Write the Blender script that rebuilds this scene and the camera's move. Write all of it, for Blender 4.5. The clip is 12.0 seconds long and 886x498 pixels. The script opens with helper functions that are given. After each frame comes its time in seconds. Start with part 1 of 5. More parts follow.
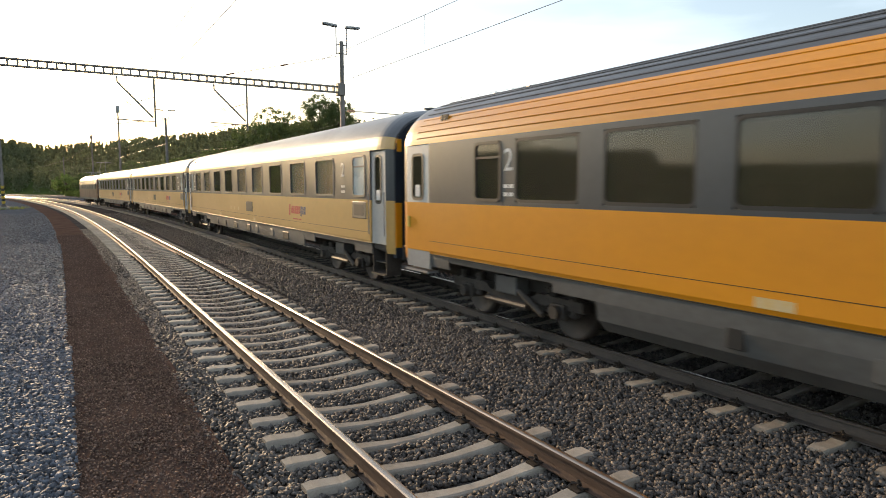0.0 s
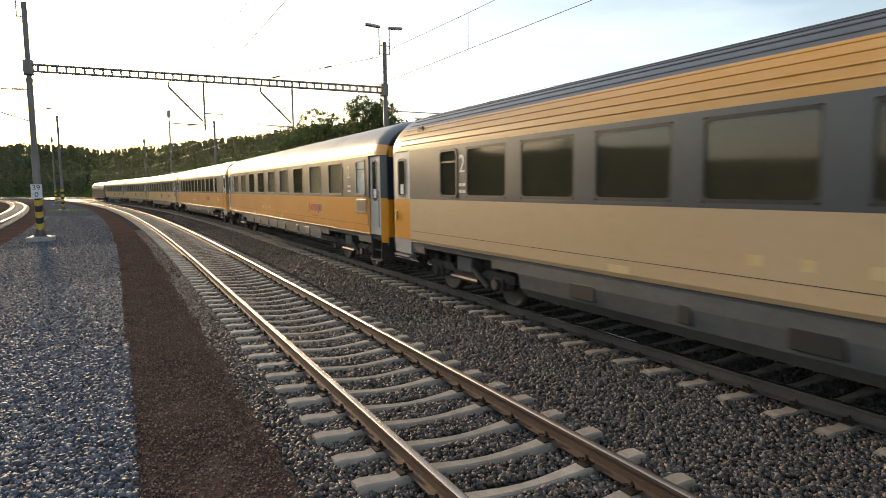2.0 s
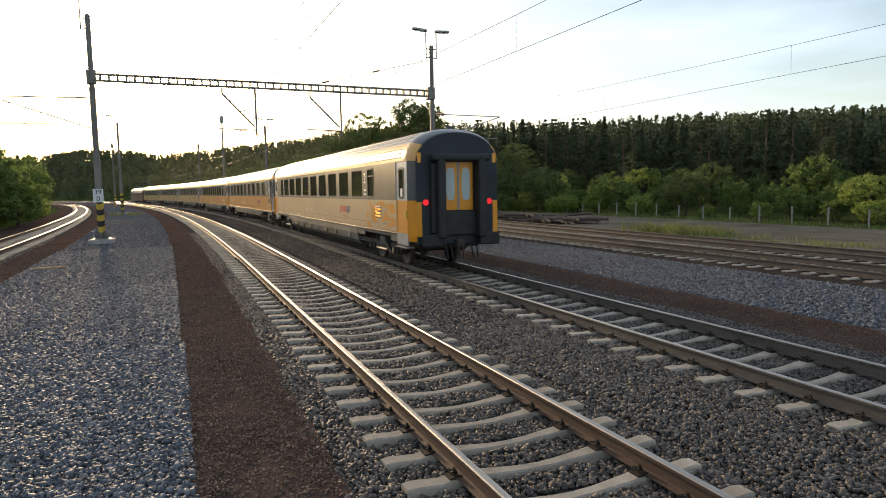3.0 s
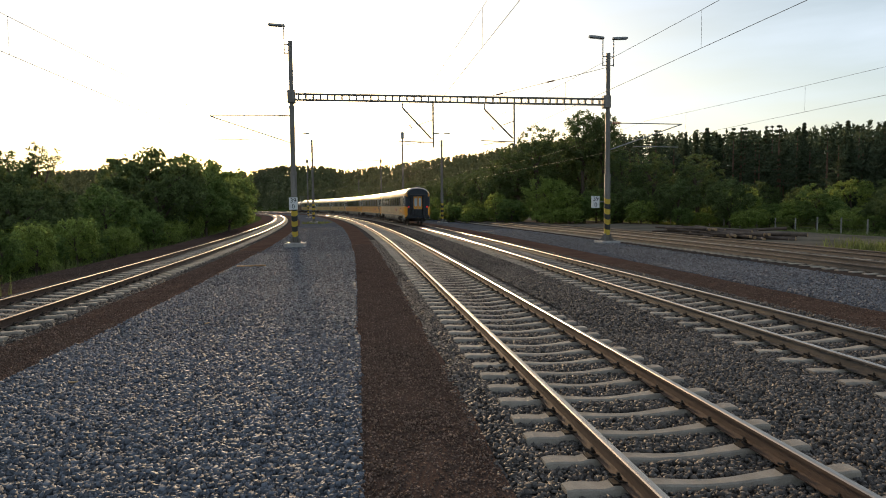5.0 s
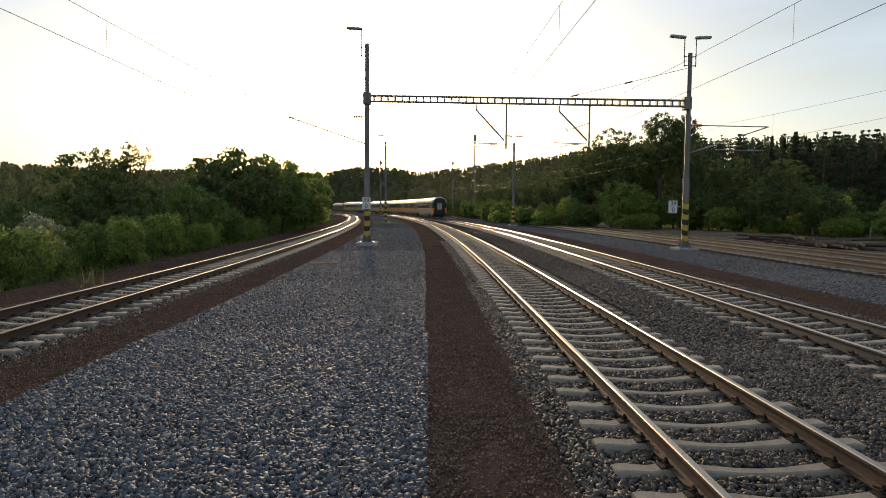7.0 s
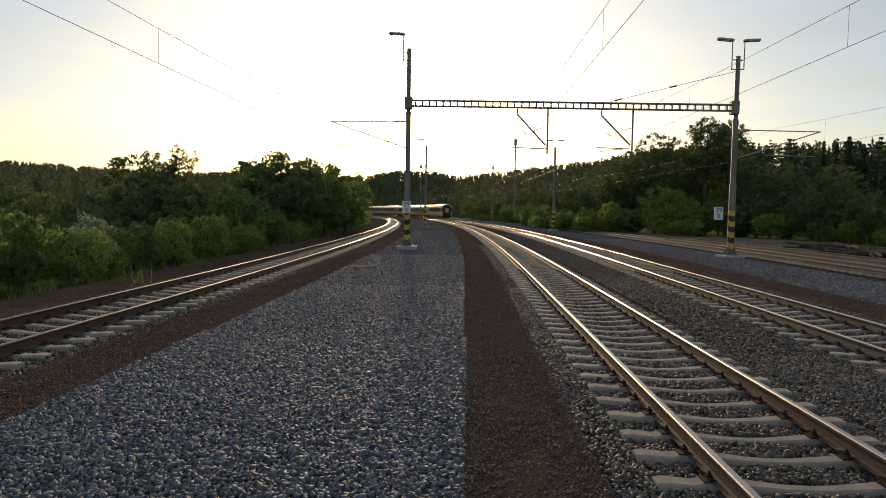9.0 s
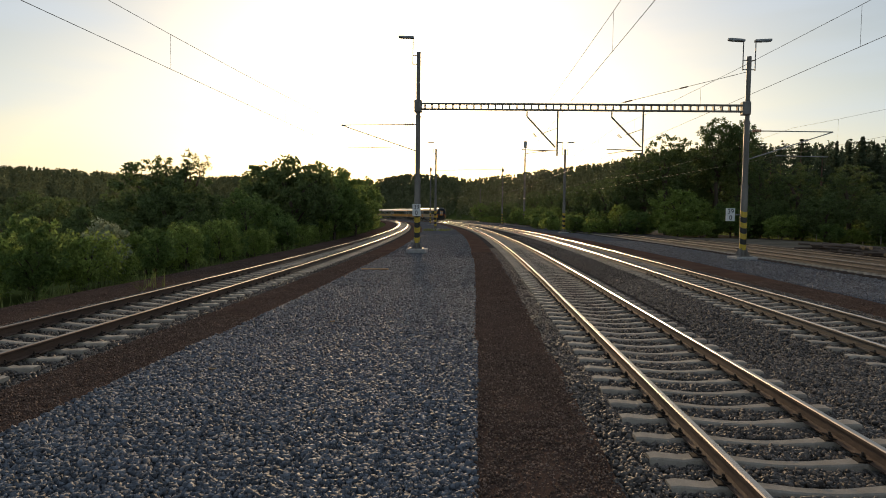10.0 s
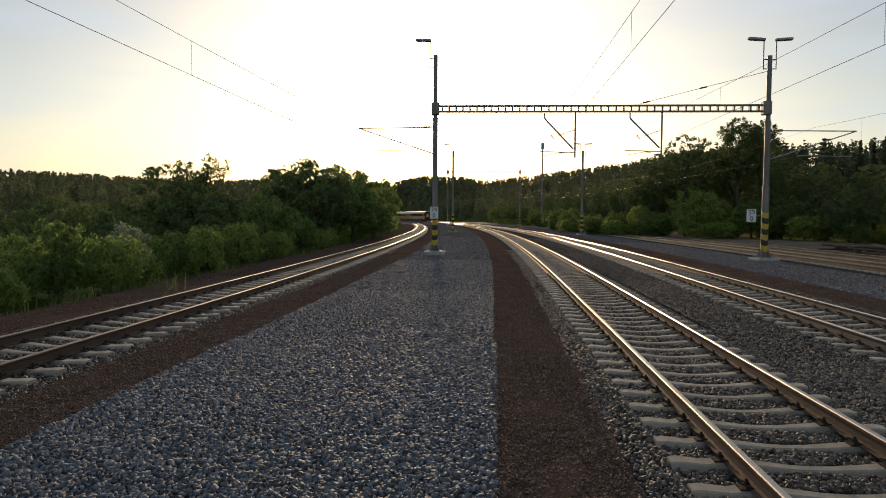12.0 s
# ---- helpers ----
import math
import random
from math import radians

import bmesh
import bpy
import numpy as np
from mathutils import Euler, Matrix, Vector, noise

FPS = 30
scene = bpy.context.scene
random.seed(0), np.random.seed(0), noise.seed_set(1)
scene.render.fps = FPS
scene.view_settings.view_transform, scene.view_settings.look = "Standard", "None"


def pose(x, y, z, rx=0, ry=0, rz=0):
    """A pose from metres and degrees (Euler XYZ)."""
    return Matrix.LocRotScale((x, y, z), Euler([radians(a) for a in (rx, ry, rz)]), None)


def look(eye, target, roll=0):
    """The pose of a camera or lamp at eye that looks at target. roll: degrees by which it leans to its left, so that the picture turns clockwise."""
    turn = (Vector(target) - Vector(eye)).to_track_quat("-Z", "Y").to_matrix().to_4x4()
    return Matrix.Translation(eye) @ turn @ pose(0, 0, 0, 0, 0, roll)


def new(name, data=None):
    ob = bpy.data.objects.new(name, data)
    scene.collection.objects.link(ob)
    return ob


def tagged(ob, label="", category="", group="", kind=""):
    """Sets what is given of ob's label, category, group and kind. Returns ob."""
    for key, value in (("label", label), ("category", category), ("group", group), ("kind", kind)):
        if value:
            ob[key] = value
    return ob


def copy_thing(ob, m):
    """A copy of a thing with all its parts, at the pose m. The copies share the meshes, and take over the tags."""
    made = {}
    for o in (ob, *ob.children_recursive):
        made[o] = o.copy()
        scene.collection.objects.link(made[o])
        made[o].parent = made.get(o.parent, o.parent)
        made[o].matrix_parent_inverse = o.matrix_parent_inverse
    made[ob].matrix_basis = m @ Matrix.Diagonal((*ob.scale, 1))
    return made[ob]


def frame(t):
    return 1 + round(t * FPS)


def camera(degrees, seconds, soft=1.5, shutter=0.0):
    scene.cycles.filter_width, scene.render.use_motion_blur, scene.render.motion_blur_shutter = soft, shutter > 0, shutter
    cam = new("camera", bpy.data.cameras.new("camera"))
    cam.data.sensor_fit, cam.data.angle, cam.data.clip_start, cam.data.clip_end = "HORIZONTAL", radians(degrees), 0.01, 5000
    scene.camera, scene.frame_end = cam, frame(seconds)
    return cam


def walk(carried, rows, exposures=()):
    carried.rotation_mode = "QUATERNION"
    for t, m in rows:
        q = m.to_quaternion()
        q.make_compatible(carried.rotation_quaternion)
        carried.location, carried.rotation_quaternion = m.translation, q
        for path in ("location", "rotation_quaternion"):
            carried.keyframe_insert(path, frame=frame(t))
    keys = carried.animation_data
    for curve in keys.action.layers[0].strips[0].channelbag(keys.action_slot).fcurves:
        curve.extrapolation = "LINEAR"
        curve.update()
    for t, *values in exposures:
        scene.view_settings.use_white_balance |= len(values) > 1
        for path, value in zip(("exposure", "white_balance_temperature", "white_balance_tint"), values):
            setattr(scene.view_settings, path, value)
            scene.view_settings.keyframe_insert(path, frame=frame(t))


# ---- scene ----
# Camera: a hand-held phone beside the yard, turning to follow the train
cam = camera(68.9, 12.0, soft=0.95, shutter=0.1)
PATH = [
    (0, -0.349, 0.132, 2.511, -30.47, -5.56, 0.13),
    (0.5, -0.355, 0.131, 2.515, -29.39, -5.53, 0.08),
    (1, -0.357, 0.146, 2.506, -28.51, -5.51, 0.23),
    (1.5, -0.355, 0.165, 2.500, -27.86, -5.54, 0.50),
    (2, -0.380, 0.178, 2.500, -26.74, -5.62, 0.78),
    (2.5, -0.395, 0.185, 2.501, -25.69, -5.62, 0.90),
    (3, -0.410, 0.207, 2.513, -22.71, -5.33, 1.04),
    (3.5, -0.452, 0.222, 2.497, -18.64, -4.78, 0.86),
    (5.5, -0.344, 0.274, 2.259, -5.30, -3.79, 0.36),
    (6, -0.349, 0.304, 2.248, -3.82, -3.73, -0.02),
    (6.5, -0.353, 0.317, 2.243, -2.48, -3.68, -0.24),
    (7, -0.356, 0.329, 2.238, -1.35, -3.63, -0.41),
    (9, -0.368, 0.323, 2.251, 2.15, -3.31, -0.92),
    (9.5, -0.376, 0.307, 2.250, 2.59, -3.21, -0.90),
    (10, -0.381, 0.308, 2.253, 3.02, -3.08, -0.62),
    (10.5, -0.381, 0.293, 2.260, 3.54, -2.97, -0.43),
    (11, -0.381, 0.299, 2.259, 3.68, -2.89, -0.51),
    (11.5, -0.391, 0.296, 2.259, 4.08, -2.85, -0.36),
    (12, -0.397, 0.284, 2.268, 4.55, -2.90, -0.33),
]
walk(cam, [(t, pose(x, y, z, 90 + pitch, roll, yaw)) for t, x, y, z, yaw, pitch, roll in PATH],
     exposures=[(0.0, 0.62), (1.0, 0.45), (2.5, 0.44), (3.5, 0.31), (5.5, -0.06), (7.2, -0.2), (9.0, -0.40), (12.0, -0.46)])

# ---- light: low evening sun ahead, clear sky with thin cloud ----
SUN_AZ, SUN_EL = 5.7, 10.2          # degrees left of the y axis, degrees up
az, el = radians(SUN_AZ), radians(SUN_EL)
sun_way = Vector((-math.sin(az) * math.cos(el), math.cos(az) * math.cos(el), math.sin(el)))
world = bpy.data.worlds.new("evening_sky")
scene.world = world
world.use_nodes = True
wn, wl = world.node_tree.nodes, world.node_tree.links
wn.clear()
sky = wn.new("ShaderNodeTexSky")
sky.sky_type = "NISHITA"
sky.sun_disc = False
sky.sun_elevation = el
sky.sun_rotation = -az
sky.air_density, sky.dust_density, sky.ozone_density = 1.0, 1.5, 1.0
wtc = wn.new("ShaderNodeTexCoord")
wmap = wn.new("ShaderNodeMapping")
wmap.inputs["Scale"].default_value = (1.0, 1.6, 7.0)
wnoise = wn.new("ShaderNodeTexNoise")
wnoise.inputs["Scale"].default_value = 2.2
wnoise.inputs["Detail"].default_value = 6.0
wramp = wn.new("ShaderNodeValToRGB")
wramp.color_ramp.elements[0].position, wramp.color_ramp.elements[1].position = 0.42, 0.75
wramp.color_ramp.elements[0].color = (0.18, 0.18, 0.18, 1)
wramp.color_ramp.elements[1].color = (0.6, 0.6, 0.6, 1)
wmix = wn.new("ShaderNodeMixRGB")
wmix.inputs["Color2"].default_value = (6.1, 6.9, 7.9, 1)
wbg = wn.new("ShaderNodeBackground")
wbg.inputs["Strength"].default_value = 0.15
wout = wn.new("ShaderNodeOutputWorld")
wl.new(wtc.outputs["Generated"], wmap.inputs["Vector"])
wl.new(wmap.outputs["Vector"], wnoise.inputs["Vector"])
wl.new(wnoise.outputs["Fac"], wramp.inputs["Fac"])
wl.new(wramp.outputs["Color"], wmix.inputs["Fac"])
wl.new(sky.outputs["Color"], wmix.inputs["Color1"])
wl.new(wmix.outputs["Color"], wbg.inputs["Color"])
wl.new(wbg.outputs["Background"], wout.inputs["Surface"])

sun_data = bpy.data.lights.new("sun", "SUN")
sun_data.energy, sun_data.angle, sun_data.color = 3.1, radians(2.4), (1.0, 0.70, 0.40)
sun = new("sun", sun_data)
sun.matrix_world = look((0, 0, 60), Vector((0, 0, 60)) - sun_way)


# ---- materials ----
def mat(name, c1, c2=None, rough=0.7, metal=0.0, scale=6.0, fine=60.0, bump=0.0, bump_scale=None, island=0.0,
        stretch=(1, 1, 1), translucent=0.0, transmission=0.0, emit=None, rough_var=0.1, per_object=0.0, spec=0.5, coat=0.0):
    """Noise-varied surface: c1 to c2 over a coarse and a fine noise, bump, piece by piece tint."""
    m = bpy.data.materials.new(name)
    m.use_nodes = True
    n, l = m.node_tree.nodes, m.node_tree.links
    b = n["Principled BSDF"]
    c2 = c2 or tuple(v * 0.75 for v in c1)
    tc = n.new("ShaderNodeTexCoord")
    mp = n.new("ShaderNodeMapping")
    mp.inputs["Scale"].default_value = stretch
    l.new(tc.outputs["Object"], mp.inputs["Vector"])
    a = n.new("ShaderNodeTexNoise")
    a.inputs["Scale"].default_value, a.inputs["Detail"].default_value = scale, 5.0
    f = n.new("ShaderNodeTexNoise")
    f.inputs["Scale"].default_value, f.inputs["Detail"].default_value = fine, 3.0
    l.new(mp.outputs["Vector"], a.inputs["Vector"])
    l.new(mp.outputs["Vector"], f.inputs["Vector"])
    ad = n.new("ShaderNodeMath")
    ad.operation = "MULTIPLY_ADD"
    l.new(f.outputs["Fac"], ad.inputs[0])
    ad.inputs[1].default_value = 0.5
    l.new(a.outputs["Fac"], ad.inputs[2])
    r = n.new("ShaderNodeMapRange")
    r.inputs["From Min"].default_value, r.inputs["From Max"].default_value = 0.5, 1.0
    l.new(ad.outputs[0], r.inputs["Value"])
    mx = n.new("ShaderNodeMixRGB")
    mx.inputs["Color1"].default_value, mx.inputs["Color2"].default_value = (*c1, 1), (*c2, 1)
    l.new(r.outputs["Result"], mx.inputs["Fac"])
    col = mx.outputs["Color"]
    if island or per_object:
        src = n.new("ShaderNodeNewGeometry").outputs["Random Per Island"] if island else n.new("ShaderNodeObjectInfo").outputs["Random"]
        k = island or per_object
        rr = n.new("ShaderNodeMapRange")
        rr.inputs["To Min"].default_value, rr.inputs["To Max"].default_value = 1 - k, 1 + k
        l.new(src, rr.inputs["Value"])
        mul = n.new("ShaderNodeVectorMath")
        mul.operation = "SCALE"
        l.new(col, mul.inputs[0])
        l.new(rr.outputs["Result"], mul.inputs["Scale"])
        col = mul.outputs["Vector"]
    l.new(col, b.inputs["Base Color"])
    rv = n.new("ShaderNodeMapRange")
    rv.inputs["To Min"].default_value, rv.inputs["To Max"].default_value = max(0.02, rough - rough_var), min(1.0, rough + rough_var)
    l.new(a.outputs["Fac"], rv.inputs["Value"])
    l.new(rv.outputs["Result"], b.inputs["Roughness"])
    b.inputs["Metallic"].default_value = metal
    b.inputs["Specular IOR Level"].default_value = spec
    b.inputs["Coat Weight"].default_value, b.inputs["Coat Roughness"].default_value = coat, 0.2
    b.inputs["Transmission Weight"].default_value = transmission
    if emit:
        b.inputs["Emission Color"].default_value, b.inputs["Emission Strength"].default_value = (*emit[:3], 1), emit[3]
    if bump:
        bp = n.new("ShaderNodeBump")
        bp.inputs["Strength"].default_value, bp.inputs["Distance"].default_value = min(1.0, bump), 0.02
        if bump_scale:
            g = n.new("ShaderNodeTexVoronoi")
            g.inputs["Scale"].default_value = bump_scale
            l.new(mp.outputs["Vector"], g.inputs["Vector"])
            l.new(g.outputs["Distance"], bp.inputs["Height"])
        else:
            l.new(f.outputs["Fac"], bp.inputs["Height"])
        l.new(bp.outputs["Normal"], b.inputs["Normal"])
    if translucent:
        tr = n.new("ShaderNodeBsdfTranslucent")
        l.new(col, tr.inputs["Color"])
        ms = n.new("ShaderNodeMixShader")
        ms.inputs["Fac"].default_value = translucent
        l.new(b.outputs["BSDF"], ms.inputs[1])
        l.new(tr.outputs["BSDF"], ms.inputs[2])
        l.new(ms.outputs["Shader"], n["Material Output"].inputs["Surface"])
    return m


M = {}
M["grey_gravel"] = mat("grey_gravel", (0.122, 0.128, 0.140), (0.062, 0.066, 0.073), 0.9, scale=1.2, fine=22, bump=1.0, bump_scale=20, spec=0.0)
M["ballast"] = mat("ballast", (0.086, 0.077, 0.07), (0.044, 0.039, 0.036), 0.9, scale=1.0, fine=24, bump=1.0, bump_scale=19, spec=0.0)
M["brown_grit"] = mat("brown_grit", (0.125, 0.083, 0.065), (0.075, 0.050, 0.040), 0.95, scale=0.9, fine=60, bump=1.0, bump_scale=70, spec=0.0)
M["loop_ballast"] = mat("loop_ballast", (0.068, 0.054, 0.046), (0.04, 0.033, 0.029), 0.95, scale=0.9, fine=30, bump=1.0, bump_scale=26, spec=0.0)
M["stone_grey"] = mat("stone_grey", (0.13, 0.137, 0.151), (0.075, 0.083, 0.10), 0.66, scale=8, fine=60, bump=0.3, island=0.6, spec=0.36)
M["stone_brown"] = mat("stone_brown", (0.148, 0.126, 0.108), (0.065, 0.057, 0.051), 0.64, scale=5, fine=60, bump=0.3, island=0.55, spec=0.24)
M["grit_brown"] = mat("grit_brown", (0.19, 0.128, 0.098), (0.095, 0.065, 0.05), 0.9, scale=5, fine=60, island=0.5, spec=0.15)
M["earth"] = mat("earth", (0.20, 0.165, 0.125), (0.10, 0.086, 0.062), 0.95, scale=0.35, fine=5, bump=0.8, spec=0.0)
M["meadow"] = mat("meadow", (0.085, 0.10, 0.03), (0.05, 0.07, 0.022), 0.95, scale=0.06, fine=2.5, bump=0.8, spec=0.0)
M["concrete"] = mat("sleeper_concrete", (0.43, 0.37, 0.30), (0.28, 0.24, 0.19), 0.85, scale=5, fine=70, bump=0.35, per_object=0.14, spec=0.12)
M["base_concrete"] = mat("base_concrete", (0.42, 0.40, 0.37), (0.27, 0.25, 0.23), 0.85, scale=3, fine=50, bump=0.4)
M["rail_head"] = mat("rail_head", (0.38, 0.33, 0.285), (0.26, 0.225, 0.19), 0.28, metal=1.0, scale=3, fine=30, stretch=(1, 0.08, 1), rough_var=0.06)
M["siding_head"] = mat("siding_head", (0.22, 0.16, 0.12), (0.12, 0.085, 0.065), 0.38, metal=0.9, scale=3, fine=30, stretch=(1, 0.08, 1), rough_var=0.08)
M["loop_head"] = mat("loop_head", (0.11, 0.078, 0.06), (0.065, 0.048, 0.038), 0.55, metal=0.4, scale=3, fine=30, stretch=(1, 0.08, 1), rough_var=0.08)
M["rail_grey"] = mat("rail_grey", (0.115, 0.095, 0.08), (0.06, 0.052, 0.046), 0.7, metal=0.2, scale=3, fine=40, bump=0.3, stretch=(1, 0.3, 1))
M["rail_rust"] = mat("rail_rust", (0.105, 0.06, 0.038), (0.06, 0.036, 0.025), 0.75, metal=0.15, scale=3, fine=40, bump=0.3, stretch=(1, 0.3, 1))
M["clip_steel"] = mat("clip_steel", (0.06, 0.045, 0.035), (0.035, 0.028, 0.022), 0.6, metal=0.5, scale=10, fine=60)
M["mast_steel"] = mat("mast_steel", (0.24, 0.22, 0.20), (0.13, 0.115, 0.10), 0.55, metal=0.4, scale=2, fine=30, stretch=(1, 1, 0.2), bump=0.1)
M["galvanised"] = mat("galvanised", (0.36, 0.36, 0.36), (0.22, 0.22, 0.22), 0.5, metal=0.6, scale=4, fine=40)
M["wire"] = mat("wire", (0.10, 0.075, 0.06), (0.06, 0.05, 0.04), 0.5, metal=0.7, scale=3, fine=30)
M["insulator"] = mat("insulator", (0.20, 0.09, 0.05), (0.12, 0.05, 0.03), 0.25, scale=6, fine=30)
M["sign_white"] = mat("sign_white", (0.75, 0.75, 0.73), (0.62, 0.62, 0.60), 0.5, scale=3, fine=30)
M["black"] = mat("black_paint", (0.025, 0.025, 0.025), (0.015, 0.015, 0.015), 0.5, scale=4, fine=30)
M["hazard_yellow"] = mat("hazard_yellow", (0.62, 0.42, 0.04), (0.45, 0.30, 0.03), 0.6, scale=4, fine=30)
M["lamp_glass"] = mat("lamp_glass", (0.5, 0.5, 0.48), (0.4, 0.4, 0.38), 0.2, scale=4, fine=20)
# train
M["yellow"] = mat("coach_yellow", (0.82, 0.325, 0.009), (0.74, 0.285, 0.008), 0.34, scale=0.7, fine=9, stretch=(1, 0.5, 1), rough_var=0.08, coat=0.7)
# Far coaches' yellow, paled to carry the grazing reflection of the sky.
M["yellow_sheen"] = mat("coach_yellow_sheen", (0.66, 0.40, 0.12), (0.56, 0.34, 0.11), 0.36, scale=0.6, fine=7, stretch=(1, 0.5, 1), rough_var=0.08, coat=0.5)
M["yellow_faded"] = mat("coach_yellow_faded", (0.57, 0.40, 0.225), (0.52, 0.345, 0.175), 0.40, scale=0.6, fine=7, stretch=(1, 0.5, 1), rough_var=0.08, coat=0.5)
M["orange_roof"] = mat("cantrail_orange", (0.64, 0.38, 0.15), (0.62, 0.30, 0.05), 0.38, scale=0.9, fine=8, stretch=(1, 0.4, 1))
M["coach_grey"] = mat("coach_grey", (0.058, 0.063, 0.072), (0.042, 0.046, 0.053), 0.36, scale=0.9, fine=9, rough_var=0.08, coat=0.6)
M["loco_brown"] = mat("loco_brown", (0.16, 0.075, 0.04), (0.11, 0.055, 0.03), 0.4, scale=0.8, fine=9, rough_var=0.08, coat=0.4)
M["roof_grey"] = mat("roof_grey", (0.13, 0.134, 0.14), (0.085, 0.088, 0.092), 0.32, scale=0.8, fine=8, stretch=(1, 0.5, 1), bump=0.05)
# Coach grey made darker, so the end walls carry their shade in colour.
M["end_shade_grey"] = mat("end_shade_grey", (0.034, 0.041, 0.052), (0.022, 0.026, 0.033), 0.5, scale=0.9, fine=9, spec=0.3)
M["skirt_grey"] = mat("skirt_grey", (0.13, 0.13, 0.123), (0.075, 0.072, 0.067), 0.5, scale=1.0, fine=12, stretch=(1, 0.6, 1))
M["door_white"] = mat("door_white", (0.66, 0.65, 0.61), (0.56, 0.55, 0.52), 0.4, scale=1.5, fine=14)
M["kick_grey"] = mat("kick_grey", (0.33, 0.33, 0.32), (0.26, 0.26, 0.25), 0.45, scale=1.5, fine=14)
M["door_grey"] = mat("door_grey", (0.56, 0.53, 0.48), (0.44, 0.42, 0.38), 0.45, scale=1.5, fine=14)
M["glass"] = mat("tinted_glass", (0.17, 0.145, 0.10), (0.14, 0.12, 0.085), 0.05, scale=1, fine=8, transmission=0.72, rough_var=0.02)
M["glass"].node_tree.nodes["Principled BSDF"].inputs["IOR"].default_value = 1.65
M["clear_glass"] = mat("clear_glass", (0.86, 0.88, 0.86), (0.82, 0.84, 0.82), 0.04, scale=1, fine=8, transmission=0.95, rough_var=0.02)
M["milk_glass"] = mat("milk_glass", (0.50, 0.56, 0.55), (0.46, 0.52, 0.51), 0.25, scale=1, fine=8)
M["curtain"] = mat("curtain", (0.60, 0.40, 0.20), (0.48, 0.30, 0.14), 0.9, scale=2, fine=20, stretch=(1, 6, 0.4))
M["liner"] = mat("coach_liner", (0.30, 0.27, 0.21), (0.22, 0.20, 0.16), 0.8, scale=1, fine=10)
M["window_rubber"] = mat("window_rubber", (0.02, 0.02, 0.02), (0.012, 0.012, 0.012), 0.5, scale=3, fine=20)
M["alu_frame"] = mat("alu_frame", (0.17, 0.155, 0.135), (0.12, 0.11, 0.095), 0.5, metal=0.4, scale=3, fine=20)
M["bogie"] = mat("bogie_dirt", (0.075, 0.062, 0.05), (0.035, 0.03, 0.026), 0.75, metal=0.2, scale=3, fine=30, bump=0.2)
M["wheel_steel"] = mat("wheel_steel", (0.085, 0.07, 0.06), (0.045, 0.038, 0.033), 0.6, metal=0.3, scale=3, fine=30)
M["rubber"] = mat("gangway_rubber", (0.022, 0.022, 0.024), (0.014, 0.014, 0.015), 0.6, scale=4, fine=30, bump=0.15)
M["tail_red"] = mat("tail_lamp_red", (0.5, 0.02, 0.03), (0.5, 0.02, 0.03), 0.3, emit=(1.0, 0.015, 0.02, 0.55))
M["led_amber"] = mat("led_amber", (0.6, 0.3, 0.03), (0.6, 0.3, 0.03), 0.4, emit=(1.0, 0.40, 0.04, 0.8))
M["logo_red"] = mat("logo_red", (0.50, 0.045, 0.03), (0.44, 0.04, 0.03), 0.4, scale=3, fine=20)
M["logo_blue"] = mat("logo_blue", (0.05, 0.06, 0.16), (0.04, 0.05, 0.13), 0.4, scale=3, fine=20)
M["print_white"] = mat("print_white", (0.70, 0.70, 0.68), (0.6, 0.6, 0.58), 0.45, scale=3, fine=20)
M["print_pale"] = mat("print_pale", (0.62, 0.50, 0.30), (0.66, 0.44, 0.16), 0.45, scale=5, fine=20)
# plants
M["bark"] = mat("bark", (0.12, 0.085, 0.06), (0.06, 0.045, 0.032), 0.9, scale=3, fine=25, bump=0.6, stretch=(1, 1, 0.3))
M["pine_bark"] = mat("pine_bark", (0.20, 0.115, 0.07), (0.10, 0.065, 0.045), 0.9, scale=3, fine=25, bump=0.6, stretch=(1, 1, 0.3))
M["leaf"] = mat("leaf_green", (0.205, 0.275, 0.085), (0.13, 0.19, 0.055), 0.7, scale=0.4, fine=3, island=0.4, translucent=0.66, spec=0.25)
M["leaf_silver"] = mat("leaf_silver_green", (0.34, 0.37, 0.24), (0.26, 0.30, 0.18), 0.7, scale=0.4, fine=3, island=0.3, translucent=0.5, spec=0.25)
M["leaf_light"] = mat("leaf_light_green", (0.31, 0.375, 0.10), (0.215, 0.28, 0.07), 0.7, scale=0.4, fine=3, island=0.4, translucent=0.66, spec=0.25)
M["leaf_dark"] = mat("leaf_dark_green", (0.155, 0.195, 0.07), (0.105, 0.14, 0.052), 0.7, scale=0.4, fine=3, island=0.4, translucent=0.5, spec=0.25)
M["needle"] = mat("needles", (0.11, 0.132, 0.072), (0.072, 0.095, 0.052), 0.75, scale=0.4, fine=3, island=0.4, translucent=0.4, spec=0.2)
M["grass_blade"] = mat("grass_blade", (0.19, 0.225, 0.06), (0.13, 0.15, 0.045), 0.7, scale=0.6, fine=3, island=0.4, translucent=0.4)
# Paler and yellower than the needles: distance haze put into the colour.
M["far_wood"] = mat("far_wood", (0.19, 0.20, 0.105), (0.125, 0.14, 0.072), 0.9, scale=0.05, fine=0.8, island=0.25, translucent=0.4, spec=0.05)
M["log_bark"] = mat("log_bark", (0.13, 0.09, 0.065), (0.07, 0.05, 0.038), 0.9, scale=2, fine=20, bump=0.5)
M["log_end"] = mat("log_end", (0.42, 0.28, 0.15), (0.30, 0.19, 0.10), 0.85, scale=4, fine=30)
M["post_grey"] = mat("post_concrete", (0.36, 0.33, 0.29), (0.24, 0.22, 0.19), 0.9, scale=3, fine=30, bump=0.3)
